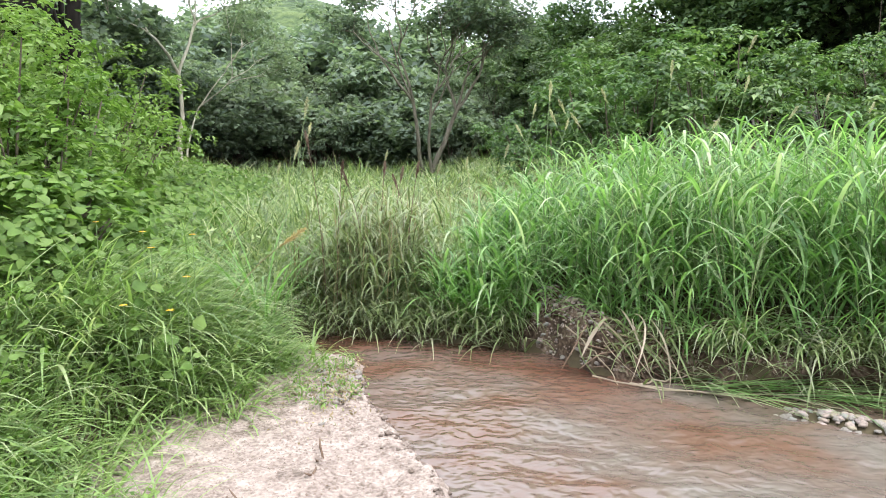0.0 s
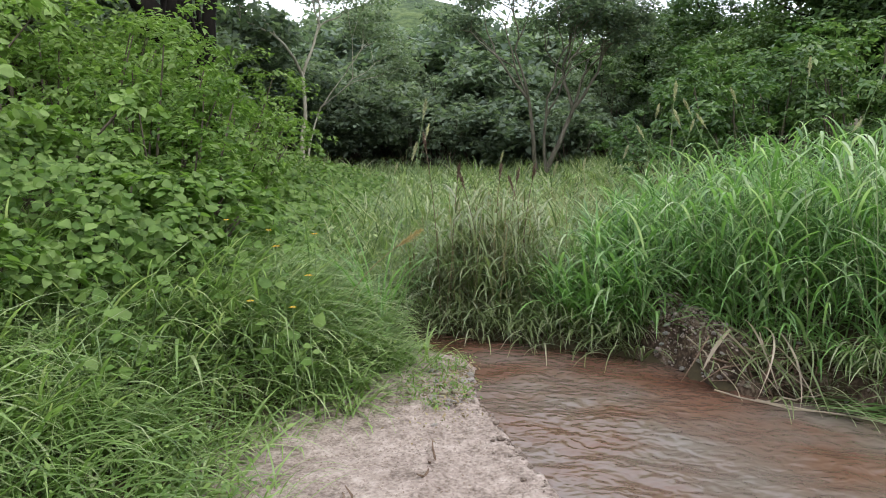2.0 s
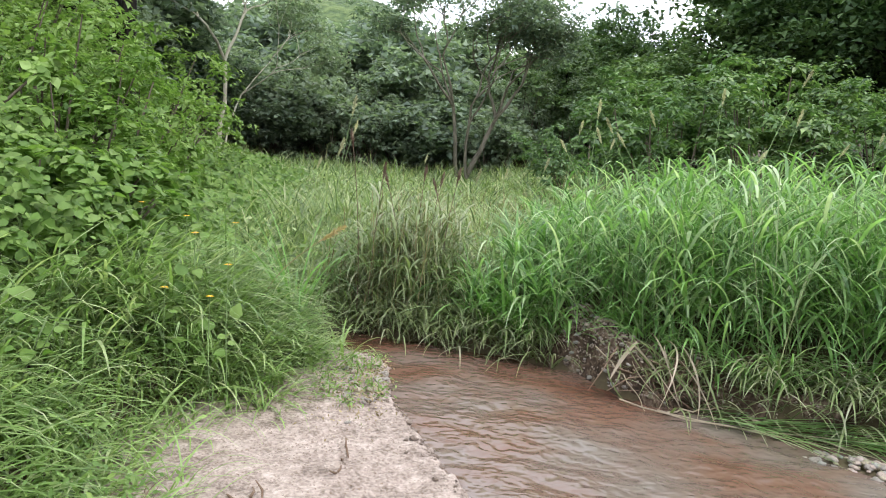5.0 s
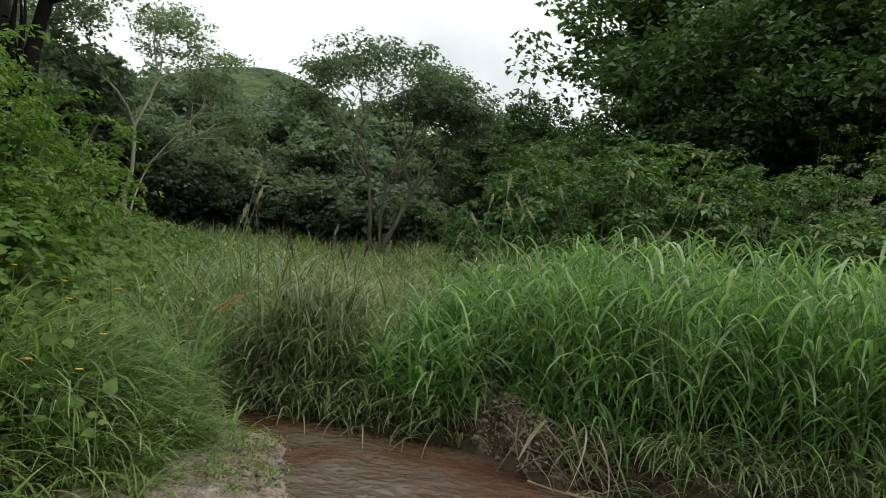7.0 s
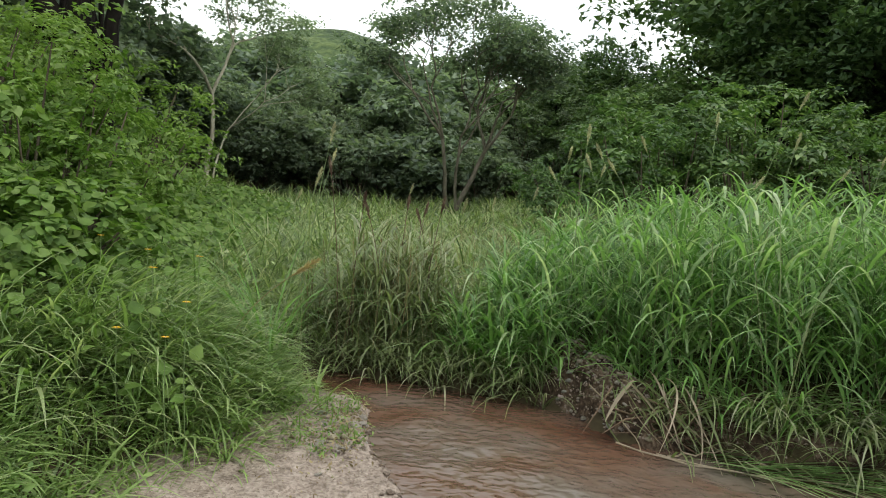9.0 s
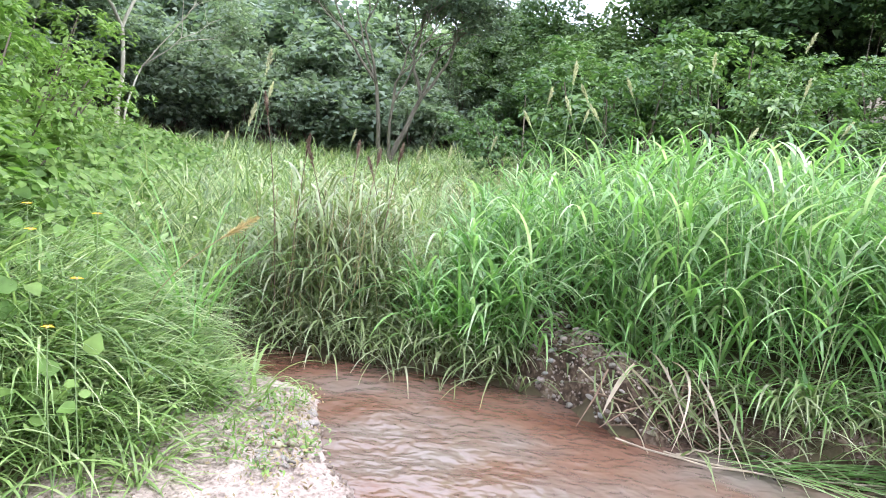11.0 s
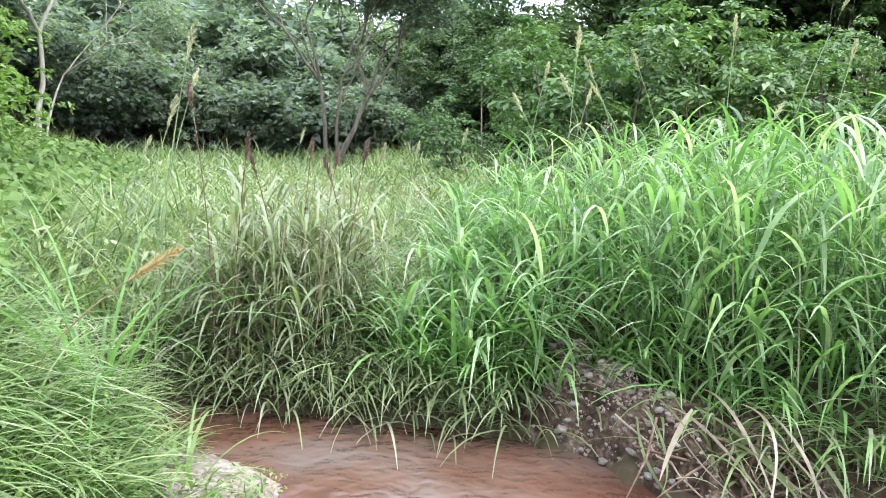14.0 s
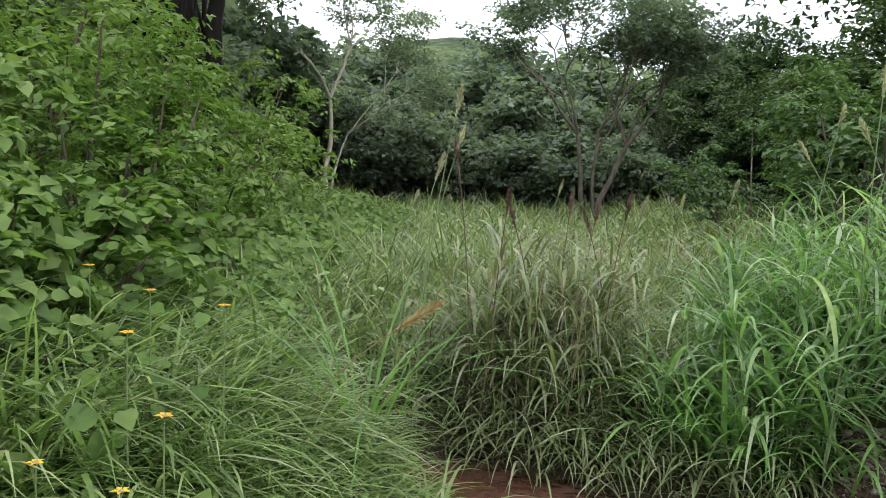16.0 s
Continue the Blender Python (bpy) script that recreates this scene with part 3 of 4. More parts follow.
def bush_data(radii, n, leaf, shape=OVAL, shape_f=OVAL_F, lumps=9):
    """Uneven leafy mass on the ground: several lumps of leaves, thinner inside."""
    rx_, ry_, rz_ = radii
    cs = np.stack([rng.uniform(-0.72, 0.72, lumps) * rx_, rng.uniform(-0.72, 0.72, lumps) * ry_, rng.uniform(0.2, 0.82, lumps) * rz_], 1)
    rad = rng.uniform(0.16, 0.44, lumps)
    knots = lumps * 9
    own = rng.integers(0, lumps, knots)
    ku = unit(knots)
    ku[:, 2] = np.where(ku[:, 2] < -0.3, -ku[:, 2], ku[:, 2])
    span = np.array([rx_, ry_, rz_])
    knot = cs[own] + ku * (rad[own] * rng.uniform(0.6, 1.12, knots))[:, None] * span
    k = rng.integers(0, knots, n)
    u_ = unit(n)
    u_[:, 2] = np.where(u_[:, 2] < -0.2, -u_[:, 2], u_[:, 2])
    mean = float(span.mean())
    pos = knot[k] + u_ * (rad[own[k]] * rng.uniform(0.22, 0.46, knots)[k] * rng.uniform(0.2, 1.0, n) ** 0.5)[:, None] * mean * np.array([1, 1, 0.62])
    pos[:, 2] = np.maximum(pos[:, 2], 0.02)
    nrm = u_ * 0.55 + ku[k] * 0.4 + np.array([0, 0, 0.55]) + rng.normal(size=(n, 3)) * 0.35
    twigs = []
    for i in range(lumps):
        mid = cs[i] * np.array([0.6, 0.6, 0.5]) + rng.normal(size=3) * 0.05
        twigs.append(tube([(cs[i][0] * 0.2, cs[i][1] * 0.2, -0.15), mid, cs[i] + np.array([0, 0, rad[i] * rz_ * 0.5])], [0.03, 0.02, 0.008], 5))
    return leaves(pos, nrm, rng.uniform(0.6, 1.3, n) * leaf, shape, shape_f), join(twigs)


def bush(name, place, radii, n, leaf, foliage, label, heart=False, lumps=9):
    top = new(name)
    top.location = place
    lv, tw = bush_data(radii, n, leaf, HEART if heart else SPRAY * 1.1, HEART_F if heart else SPRAY_F, lumps)
    part("foliage", lv, foliage, top)
    part("stem", tw, M_BARK, top)
    return tagged(top, label, "shrub")


def on_ground(x, y, dz=0.0):
    return (x, y, float(height(x, y)) + dz)


# vine-covered bank on the near left
for x, y, rx_, ry_, rz_, n, size in ((-3.2, 5.3, 0.9, 0.9, 0.8, 3000, 0.075), (-3.7, 6.6, 1.2, 1.2, 1.6, 4400, 0.075), (-3.6, 3.6, 1.0, 1.1, 0.7, 2600, 0.075),
                                     (-4.4, 8.0, 1.3, 1.4, 2.1, 5200, 0.08), (-5.3, 8.4, 1.5, 1.4, 2.6, 5200, 0.08), (-4.8, 5.4, 1.3, 1.4, 1.3, 4200, 0.08), (-5.2, 10.6, 1.7, 1.7, 2.2, 5200, 0.085),
                                     (-6.6, 8.6, 1.9, 1.9, 3.0, 6000, 0.085), (-6.4, 12.6, 1.9, 1.9, 2.9, 5600, 0.09), (-7.5, 13.0, 1.5, 1.2, 3.1, 4600, 0.09), (-8.2, 11.5, 2.2, 2.2, 3.0, 6000, 0.09),
                                     (-4.7, 2.6, 1.3, 1.5, 1.2, 3000, 0.08), (-8.3, 16.0, 2.2, 2.2, 1.9, 3600, 0.10), (-6.1, 16.8, 1.5, 1.5, 0.9, 2400, 0.10), (-6.8, 6.0, 2.0, 2.0, 2.2, 4200, 0.085), (-9.2, 20.5, 2.2, 2.0, 1.8, 3000, 0.12), (-10.5, 14.0, 2.4, 2.2, 2.6, 3600, 0.11)):
    tagged(bush("vine_shrub", on_ground(x, y, -0.05), (rx_, ry_, rz_), int(n * 0.8), size * (1.1 if y < 7 else 1.2), M_VINE, "shrub smothered in bright green heart-leaved creeper", y < 7, 20), group="creeper shrubs on the near bank")

# creeper carpet that ties the shrubs to the bank
def carpet(name, count, x0, y0, y1, size, low, material, label):
    x, y = rng.uniform(x0, -1.6, count), rng.uniform(y0, y1, count)
    deep = (-2.2 - 0.14 * (y - 4.5) - 0.8 * smooth_step(4.6, 3.4, y) + 0.3 * ripple(x, y, 0.9, 61)) - x
    k = (deep > 0) & ((near_side(x, y) > 0.05) | (far_side(x, y) > 0.1)) & (ripple(x, y, 0.45, 62) > rng.uniform(-0.6, 0.35, count))
    x, y, deep = x[k], y[k], deep[k]
    top = low + 0.26 * np.minimum(deep, 2.5) + 0.16 * ripple(x, y, 0.5, 63) + 0.10 * ripple(x, y, 0.22, 64)
    z = height(x, y) + np.maximum(0.12, top * rng.uniform(0.35, 1.0, len(x)) ** 0.4)
    nrm = rng.normal(size=(len(x), 3)) * 0.4 + np.array([0.35, -0.35, 1.0])
    return stuff(name, leaves(np.stack([x, y, z], 1), nrm, rng.uniform(0.55, 1.25, len(x)) * size, HEART, HEART_F), material, label, "creeper")


carpet("creeper_carpet", 13000, -5.0, 2.4, 8.0, 0.075, 0.42, M_VINE, "bright green heart-leaved creeper carpeting the sloping bank")
carpet("far_creeper_carpet", 15000, -9.0, 8.0, 17.0, 0.11, 0.5, M_VINE, "green creeper covering the slope beside the meadow")

# scrub behind the tall grass on the right
for x, y, rx_, ry_, rz_, n in ((2.6, 10.6, 1.2, 1.2, 1.9, 3200), (4.2, 10.8, 1.4, 1.3, 2.1, 3600), (5.8, 10.2, 1.5, 1.3, 1.8, 3400), (7.4, 9.6, 1.6, 1.4, 1.7, 3200), (3.3, 13.4, 1.6, 1.5, 1.9, 3200),
                               (5.2, 13.6, 1.8, 1.6, 2.0, 3400), (7.4, 12.6, 1.9, 1.7, 1.9, 3400), (9.6, 11.4, 1.9, 1.8, 1.7, 3000), (2.6, 17.0, 1.7, 1.6, 1.8, 2600), (4.9, 17.5, 2.0, 1.8, 2.4, 3000), (9.4, 15.0, 2.2, 2.0, 2.0, 3000), (6.3, 8.0, 1.3, 1.2, 1.2, 3600), (8.2, 7.0, 1.5, 1.4, 1.3, 3600), (11.2, 13.6, 2.0, 1.8, 2.4, 4200), (12.6, 16.6, 2.2, 2.0, 3.4, 5000), (12.0, 10.0, 1.8, 1.6, 1.8, 3600), (14.8, 12.0, 2.2, 2.0, 3.0, 4200), (10.4, 18.0, 2.2, 2.0, 3.2, 5000)):
    tagged(bush("scrub_bush", on_ground(x, y, -0.05), (rx_, ry_, rz_ * 1.3), int(n * 2.0), 0.09, M_SHRUB, "dense light green scrub bush overgrown with creeper", False, 12), group="scrub behind the tall grass")

# pale slender tree and the forked tree at the end of the meadow
tree("slender_tree", on_ground(-8.95, 25.5), [((0.05, 0, 1), 3.6, 0.10), ((0.10, 0.03, 1), 2.6, 0.045)], 4, 0.36, 0.9, 84, 0.15, M_PALEBARK, M_WOOD, "slender pale-barked tree with an open feathery crown", 5, 0.28, 2.5)
tree("forked_tree", on_ground(-0.5, 24.0), [((-0.2, 0, 1), 2.9, 0.08), ((0.26, 0.1, 1), 2.7, 0.10), ((0.06, -0.1, 1), 3.0, 0.06)], 4, 0.38, 0.85, 84, 0.15, M_MIDBARK, M_WOOD, "forked tree with leaning trunks and a loose grey-green crown", 14, 0.3, 2.1)
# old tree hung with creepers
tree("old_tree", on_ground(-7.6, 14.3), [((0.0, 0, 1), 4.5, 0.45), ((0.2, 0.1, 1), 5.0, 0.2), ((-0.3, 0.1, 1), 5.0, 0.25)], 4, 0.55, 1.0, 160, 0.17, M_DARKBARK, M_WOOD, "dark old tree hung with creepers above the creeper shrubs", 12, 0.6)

# forest edge: a few kinds, repeated with turns
kinds = []
for s in range(4):
    kinds.append(tree("forest_tree", (0, 0, -60 - s), [((0.05, 0, 1), 1.6, 0.16), ((-0.3, 0.2, 1), 1.7, 0.12), ((0.3, -0.2, 1), 1.6, 0.12)], 3, 0.75, 1.1, 168, 0.225, M_BARK, M_WOOD, "spreading grey-green forest tree at the meadow's end", 20 + s, 0.36))
slope = []
for s in range(3):
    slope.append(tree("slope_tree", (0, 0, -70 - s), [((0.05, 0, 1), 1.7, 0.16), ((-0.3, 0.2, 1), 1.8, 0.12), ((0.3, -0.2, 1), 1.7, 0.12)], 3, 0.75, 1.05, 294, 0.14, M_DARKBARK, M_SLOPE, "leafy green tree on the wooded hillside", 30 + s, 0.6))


wood = np.random.default_rng(8)


def plant(kind, x, y, scale, dz=0.0, turn=0.0, group=""):
    ob = copy_thing(kind, pose(*on_ground(x, y, dz), 0, 0, turn))
    ob.scale = (scale, scale, scale * wood.uniform(0.95, 1.06))
    return tagged(ob, group=group)


k = 0
for row, y, x0, x1, step, size in ((0, 31.0, -20, 5, 2.3, 1.15), (1, 35, -23, 6, 2.6, 1.46), (2, 40, -26, 7, 3.2, 2.0)):
    for x in np.arange(x0, x1, step):
        plant(kinds[k % 4], x + wood.uniform(-0.6, 0.6), y + wood.uniform(-1, 1), size * (1.02 if -0.33 * y < x < 0 else 0.94) * wood.uniform(0.86, 1.14), -1.2, wood.uniform(0, 360), "trees at the meadow's end")
        k += 1
for x, y, s in ((3.4, 33, 1.3), (5.6, 34.5, 1.42), (4.6, 30.5, 1.08), (7.6, 36, 1.62), (5.6, 28, 1.05), (6.6, 23.5, 0.85), (8.2, 24.5, 1.3), (9.6, 22.5, 1.4), (11.4, 21.5, 1.55), (13.6, 20.5, 1.8), (11.5, 26.5, 1.9), (14.5, 25.5, 2.2), (16.5, 20, 2.2), (20, 23, 2.6), (11.8, 30, 1.4), (13.0, 28.5, 2.5), (15.4, 15.5, 1.6), (18.5, 14, 1.8), (21, 17, 2.2)):
    plant(slope[k % 3], x, y, s, -0.5, wood.uniform(0, 360), "trees on the wooded hillside")
    k += 1
for x, y, s in ((-11.5, 20, 1.1), (-13, 24, 1.4), (-12, 16, 1.3), (-14.5, 18, 1.8), (-11.5, 11, 1.2), (-14, 12.5, 1.7), (-17, 23, 2.0), (-11.8, 27, 1.0)):
    plant(kinds[k % 4], x, y, s, -0.5, wood.uniform(0, 360), "trees above the creeper shrubs")
    k += 1
for x in np.arange(-14, 5.0, 1.35):
    tagged(bush("undergrowth_bush", on_ground(x + rng.uniform(-0.4, 0.4), 28.3 + rng.uniform(-0.5, 0.5), -0.1), (1.4, 1.0, 1.7 * rng.uniform(0.5, 1.6)), 2600, 0.105, M_WOOD, "dark green undergrowth bush at the forest edge", False, 10), group="undergrowth at the forest edge")
for x in np.arange(-16, 6.0, 1.9):
    tagged(bush("undergrowth_bush", on_ground(x + rng.uniform(-0.5, 0.5), 29.8 + rng.uniform(-0.5, 0.5), -0.1), (1.9, 1.2, 2.9 * rng.uniform(0.7, 1.5)), 3800, 0.12, M_WOOD, "tall grey-green undergrowth bush at the forest edge", False, 12), group="undergrowth at the forest edge")
# trees added out of view behind the camera, only for reflections
for x, y, s in ((-9, -9, 1.7), (3, -15, 1.9), (15, -3, 1.7)):
    plant(slope[k % 3], x, y, s, -0.5, rng.uniform(0, 360), "trees behind the stream")
    k += 1
for ob in kinds + slope:
    for o in (*ob.children_recursive, ob):
        bpy.data.objects.remove(o)

# ---- eroded bank, stones ----


def eroded(x, y):
    far = far_side(x, y)
    lump = ripple(x, y, 0.2, 51) * 0.045 + ripple(x, y, 0.09, 52) * 0.028
    edge = smooth_step(-0.12, 0.02, far) * smooth_step(0.62, 0.45, far) * smooth_step(0.5, 0.7, x) * smooth_step(3.3, 2.9, x)
    mound = 0.15 * np.exp(-np.abs((x - 0.98) / 0.24) ** 3 - np.abs((far - 0.26) / 0.22) ** 3)
    return height(x, y) - 0.06 + (0.075 + lump) * edge + mound * (1 + 2 * lump)


bank_face = new("bank_face", raw_mesh("bank_face", *grid_mesh(np.arange(0.45, 3.4, 0.025), np.arange(4.2, 6.6, 0.025), eroded), M_BANK))
tagged(bank_face, "eroded brown earth bank face above the stream", "bank", kind="structure")


def rock(seed):
    bm = bmesh.new()
    bmesh.ops.create_icosphere(bm, subdivisions=2, radius=1.0)
    r = random.Random(seed)
    sq = (r.uniform(0.8, 1.2), r.uniform(0.7, 1.0), r.uniform(0.4, 0.65))
    for v in bm.verts:
        d = 1 + 0.42 * noise.noise(v.co * 1.3 + Vector((seed * 3.1, 0, 0))) + 0.22 * noise.noise(v.co * 3.2 + Vector((0, seed, 0)))
        v.co = Vector((v.co.x * sq[0], v.co.y * sq[1], v.co.z * sq[2])) * d
    for f in bm.faces:
        f.smooth = True
    me = bpy.data.meshes.new("stone")
    bm.to_mesh(me)
    bm.free()
    return me


def stone_material(name, k):
    return earthy(name, [(0.3, tuple(0.35 * c for c in k)), (0.5, tuple(0.75 * c for c in k)), (0.7, k)], 1.2, 9, 0.5, 0.55, 0.4)


ROCKS, CLODS = [], []
for s in range(6):
    me = rock(s + 1)
    me.materials.append(M_STONE if s < 2 else stone_material("stone_tint", ((0.40, 0.32, 0.27), (0.34, 0.33, 0.30), (0.45, 0.36, 0.33), (0.36, 0.31, 0.22))[s - 2]))
    ROCKS.append(me)
    lump = rock(s + 31)
    lump.materials.append(M_WETSAND)
    CLODS.append(lump)


def stone(x, y, z, size, label, group, name="stone"):
    ob = new(name, (CLODS if name == "clod" or (name == "bank_stone" and rng.uniform() < 0.4) else ROCKS)[rng.integers(0, 6)])
    ob.matrix_world = pose(x, y, z, rng.uniform(-20, 20), rng.uniform(-20, 20), rng.uniform(0, 360)) @ Matrix.Scale(size, 4)
    return tagged(ob, label, "stone", group)


for i in range(210):
    a, b = rng.normal(0, 0.36), rng.normal(0, 0.11)
    x, y = 2.45 + 0.67 * a + 0.74 * b, 4.08 - 0.74 * a + 0.67 * b
    size = rng.uniform(0.012, 0.034)
    stone(x, y, float(height(x, y)) + size * 0.25, size, "rounded grey-brown river stone at the water's edge", "stones on the gravel bar")
for i in range(300):
    x = rng.normal(0.98, 0.16) if i % 3 else rng.uniform(0.72, 2.6)
    y = float(np.interp(x, FAR_X, FAR_Y)) + rng.uniform(0.0, 0.5)
    size = 0.007 + 0.026 * rng.uniform(0, 1) ** 2
    stone(x, y, float(eroded(x, y)) + size * 0.1, size, "small stone lodged in the eroded earth bank", "stones in the bank", "bank_stone")
n = 1500
gx = np.where(rng.uniform(0, 1, n) < 0.6, rng.normal(0.98, 0.15, n), rng.uniform(0.72, 2.6, n))
gy = np.interp(gx, FAR_X, FAR_Y) + rng.uniform(0.0, 0.52, n)
pebble = np.array([(1, 0, -0.3), (0.2, 0.9, -0.3), (-0.9, 0.3, -0.3), (-0.3, -0.8, -0.3), (0.5, 0.1, 0.55), (-0.35, 0.15, 0.6)])
pebble_f = np.array([(0, 1, 4), (1, 5, 4), (1, 2, 5), (2, 3, 5), (3, 4, 5), (3, 0, 4)])
lie = rng.normal(size=(n, 3)) * 0.5 + np.array([0, -0.4, 0.8])
stuff("bank_gravel", leaves(np.stack([gx, gy, eroded(gx, gy)], 1), lie, 0.004 + 0.014 * rng.uniform(0, 1, n) ** 2, pebble, pebble_f), M_SAND, "pale angular gravel crumbling from the eroded bank", "gravel", False)
for i in range(46):
    x, y = rng.normal(-0.72, 0.14), rng.normal(4.7, 0.28)
    size = rng.uniform(0.012, 0.04)
    stone(x, y, float(sand_height(x, y)) + size * 0.2, size, "pale stone on the tip of the sand bar", "stones on the sand tip")
for i in range(230):
    y = rng.uniform(1.6, 4.9)
    x = float(np.interp(y, SAND_Y, SAND_X)) + rng.normal(-0.03, 0.045)
    size = 0.004 + 0.02 * rng.uniform(0, 1) ** 2
    stone(x, y, float(sand_height(x, y)) + size * 0.15, size, "clod of wet sand and grit at the waterline", "clods along the waterline", "clod")

# ---- single plants ----


def clump(x, y, count, tall, width, lean, droop, material, label, group=""):
    """A tuft whose leaves are each a part."""
    top = new("grass_clump")
    top.location = on_ground(x, y, 0.0)
    for i in range(count):
        foot = np.array([[rng.normal(0, 0.04), rng.normal(0, 0.04), -0.02]])
        part("leaf", ribbons(foot, rng.uniform(0, 6.28), rng.uniform(*tall), rng.uniform(*width), rng.uniform(*lean), rng.uniform(*droop), 9, 0.5), material, top)
    return tagged(top, label, "grass", group)


M_LUSH = leafy("lush_leaf", [(0.08, 0.22, 0.035), (0.13, 0.31, 0.05), (0.18, 0.37, 0.08)], 0.4, 0.42, 0.5, True)
clump(-1.42, 5.7, 26, (1.1, 1.5), (0.014, 0.030), (0, 18), (50, 140), M_LUSH, "bright green broad-leaved grass clump in the bank grass")
clump(-1.0, 5.3, 20, (0.4, 0.7), (0.014, 0.026), (10, 35), (95, 150), M_GRASS, "pale arching grass clump above the stream bend")
for x, y in ((0.12, 6.28), (0.26, 6.22), (0.42, 6.18)):
    clump(x, y, 16, (0.55, 0.95), (0.018, 0.036), (2, 25), (25, 140), M_LUSH, "lush green grass clump at the water's edge", "lush clumps at the bank")
for x, y in ((0.72, 6.1), (0.84, 6.08), (0.98, 6.0), (1.1, 5.9), (1.22, 5.8), (1.3, 5.62), (1.42, 5.45), (1.55, 5.5), (1.72, 5.4), (1.9, 5.25), (-0.6, 6.45), (-0.35, 6.4), (-0.1, 6.32), (0.62, 6.12), (0.8, 5.95), (1.95, 5.0), (2.5, 4.85), (2.9, 4.75), (3.3, 4.6), (-0.85, 6.55), (2.2, 4.95)):
    clump(x, y, 16, (0.45, 0.8), (0.012, 0.026), (15, 45), (110, 165), M_DARKREED if x < 0 else M_REED, "drooping grass clump overhanging the stream", "overhanging clumps")
for x, y in ((-1.3, 3.0), (-1.28, 2.65), (-1.5, 3.7), (-1.2, 4.1), (-1.32, 2.4)):
    clump(x, y, 18, (0.3, 0.62), (0.006, 0.014), (10, 45), (90, 160), M_GRASS, "grass tuft leaning over the sand bar", "tufts beside the sand")


def plume(x, y, z_top, lean, head, size, material, label, cane=M_STEM):
    """A flowering stem: thin cane and a bristly seed head."""
    top = new("grass_plume")
    foot = on_ground(x, y)
    top.location = foot
    tall = z_top - foot[2]
    d = np.array([math.cos(head), math.sin(head), 0])
    t = np.linspace(0, 1, 9)
    path = d * (np.tan(radians(lean)) * tall * t ** 2.2)[:, None] + np.array([0, 0, 1.0]) * (tall * t)[:, None]
    part("stem", tube(path, np.linspace(0.005, 0.0025, 9), 5), cane, top)
    axis = path[-1] - path[-2]
    axis /= np.linalg.norm(axis)
    n = 190
    s = rng.uniform(0, 1, n)
    feet = path[-1] + axis * ((s - 0.6) * size)[:, None]
    bristle = unit(n) * 0.75 + axis * 0.8
    tips = feet + bristle * (size * 0.13 * (0.35 + np.sin(math.pi * np.clip(s, 0.05, 0.95))))[:, None]
    side = np.cross(bristle, unit(n)) * 0.0035
    v = np.stack([feet - side, feet + side, tips + side * 0.4, tips - side * 0.4], 1).reshape(-1, 3)
    f = np.arange(n * 4).reshape(-1, 4)
    part("seed_head", (v, f), material, top, "pale bristly seed head")
    return tagged(top, label, "grass", "flowering grass stems")


for x, z, lean, head in ((2.24, 2.70, 14, 0.2), (2.0, 2.50, 5, 1.0), (1.88, 2.28, 12, 3.0), (2.36, 2.32, 8, 0.3), (1.44, 2.15, 14, 3.1), (0.9, 2.0, 10, 0.5), (0.64, 2.12, 6, 0.2), (1.3, 2.08, 12, 2.6), (0.85, 2.27, 4, 1.0),
                         (2.7, 2.1, 18, 0.0), (3.1, 2.2, 10, 0.4), (1.7, 2.05, 18, 2.9), (3.6, 2.15, 14, 0.2), (1.1, 1.95, 16, 3.0), (2.1, 2.0, 20, 0.3)):
    plume(x, 6.5 + rng.uniform(-0.3, 0.5), z - 0.1, lean, head, rng.uniform(0.11, 0.17), M_PLUME, "tall flowering grass stem with a pale seed plume")
for x, y, z, lean in ((-1.36, 6.35, 2.05, 6), (-1.42, 6.4, 1.85, 9), (-1.5, 6.3, 1.68, 10), (-0.2, 8.2, 1.5, 8), (0.15, 8.6, 1.55, 6), (-2.1, 8.4, 1.5, 12), (0.6, 9.2, 1.7, 10), (-0.9, 9.5, 1.65, 8)):
    plume(x, y, z, lean, rng.uniform(-0.5, 0.9), rng.uniform(0.14, 0.2), M_PLUME, "tall flowering grass stem with a pale seed plume")
plume(-1.62, 5.22, 1.04, 36, -0.2, 0.24, M_TAN, "arching stem with a ripe tan seed plume", M_DRY)
for x, y, z, lean in ((-1.06, 6.5, 1.76, 5), (-0.98, 6.6, 1.5, 8), (-0.35, 6.7, 1.5, 5), (-0.5, 6.9, 1.45, 12), (-0.7, 6.7, 1.42, 9), (-0.28, 6.9, 1.38, 10), (-0.62, 7.0, 1.5, 4)):
    plume(x, y, z, lean, rng.uniform(0, 6.28), 0.16, M_TWIG, "withered brown grass stem with a spent seed head", M_TWIG)

# ---- roots, fallen canes and litter at the hollow in the bank ----
roots = new("root_tangle")
roots.location = (1.42, 5.12, 0.06)
for i in range(26):
    a = rng.uniform(0, 6.28)
    p0 = np.array([rng.normal(0, 0.16), rng.normal(0.08, 0.07), rng.uniform(0.05, 0.3)])
    p2 = np.array([rng.normal(0, 0.26), rng.normal(-0.04, 0.06), rng.uniform(-0.06, 0.06)])
    mid = (p0 + p2) / 2 + rng.normal(size=3) * 0.06
    part("root", tube([p0, mid, p2], [0.008, 0.006, 0.003], 5), M_TWIG, roots)
tagged(roots, "tangle of bare brown roots in the bank hollow", "roots")


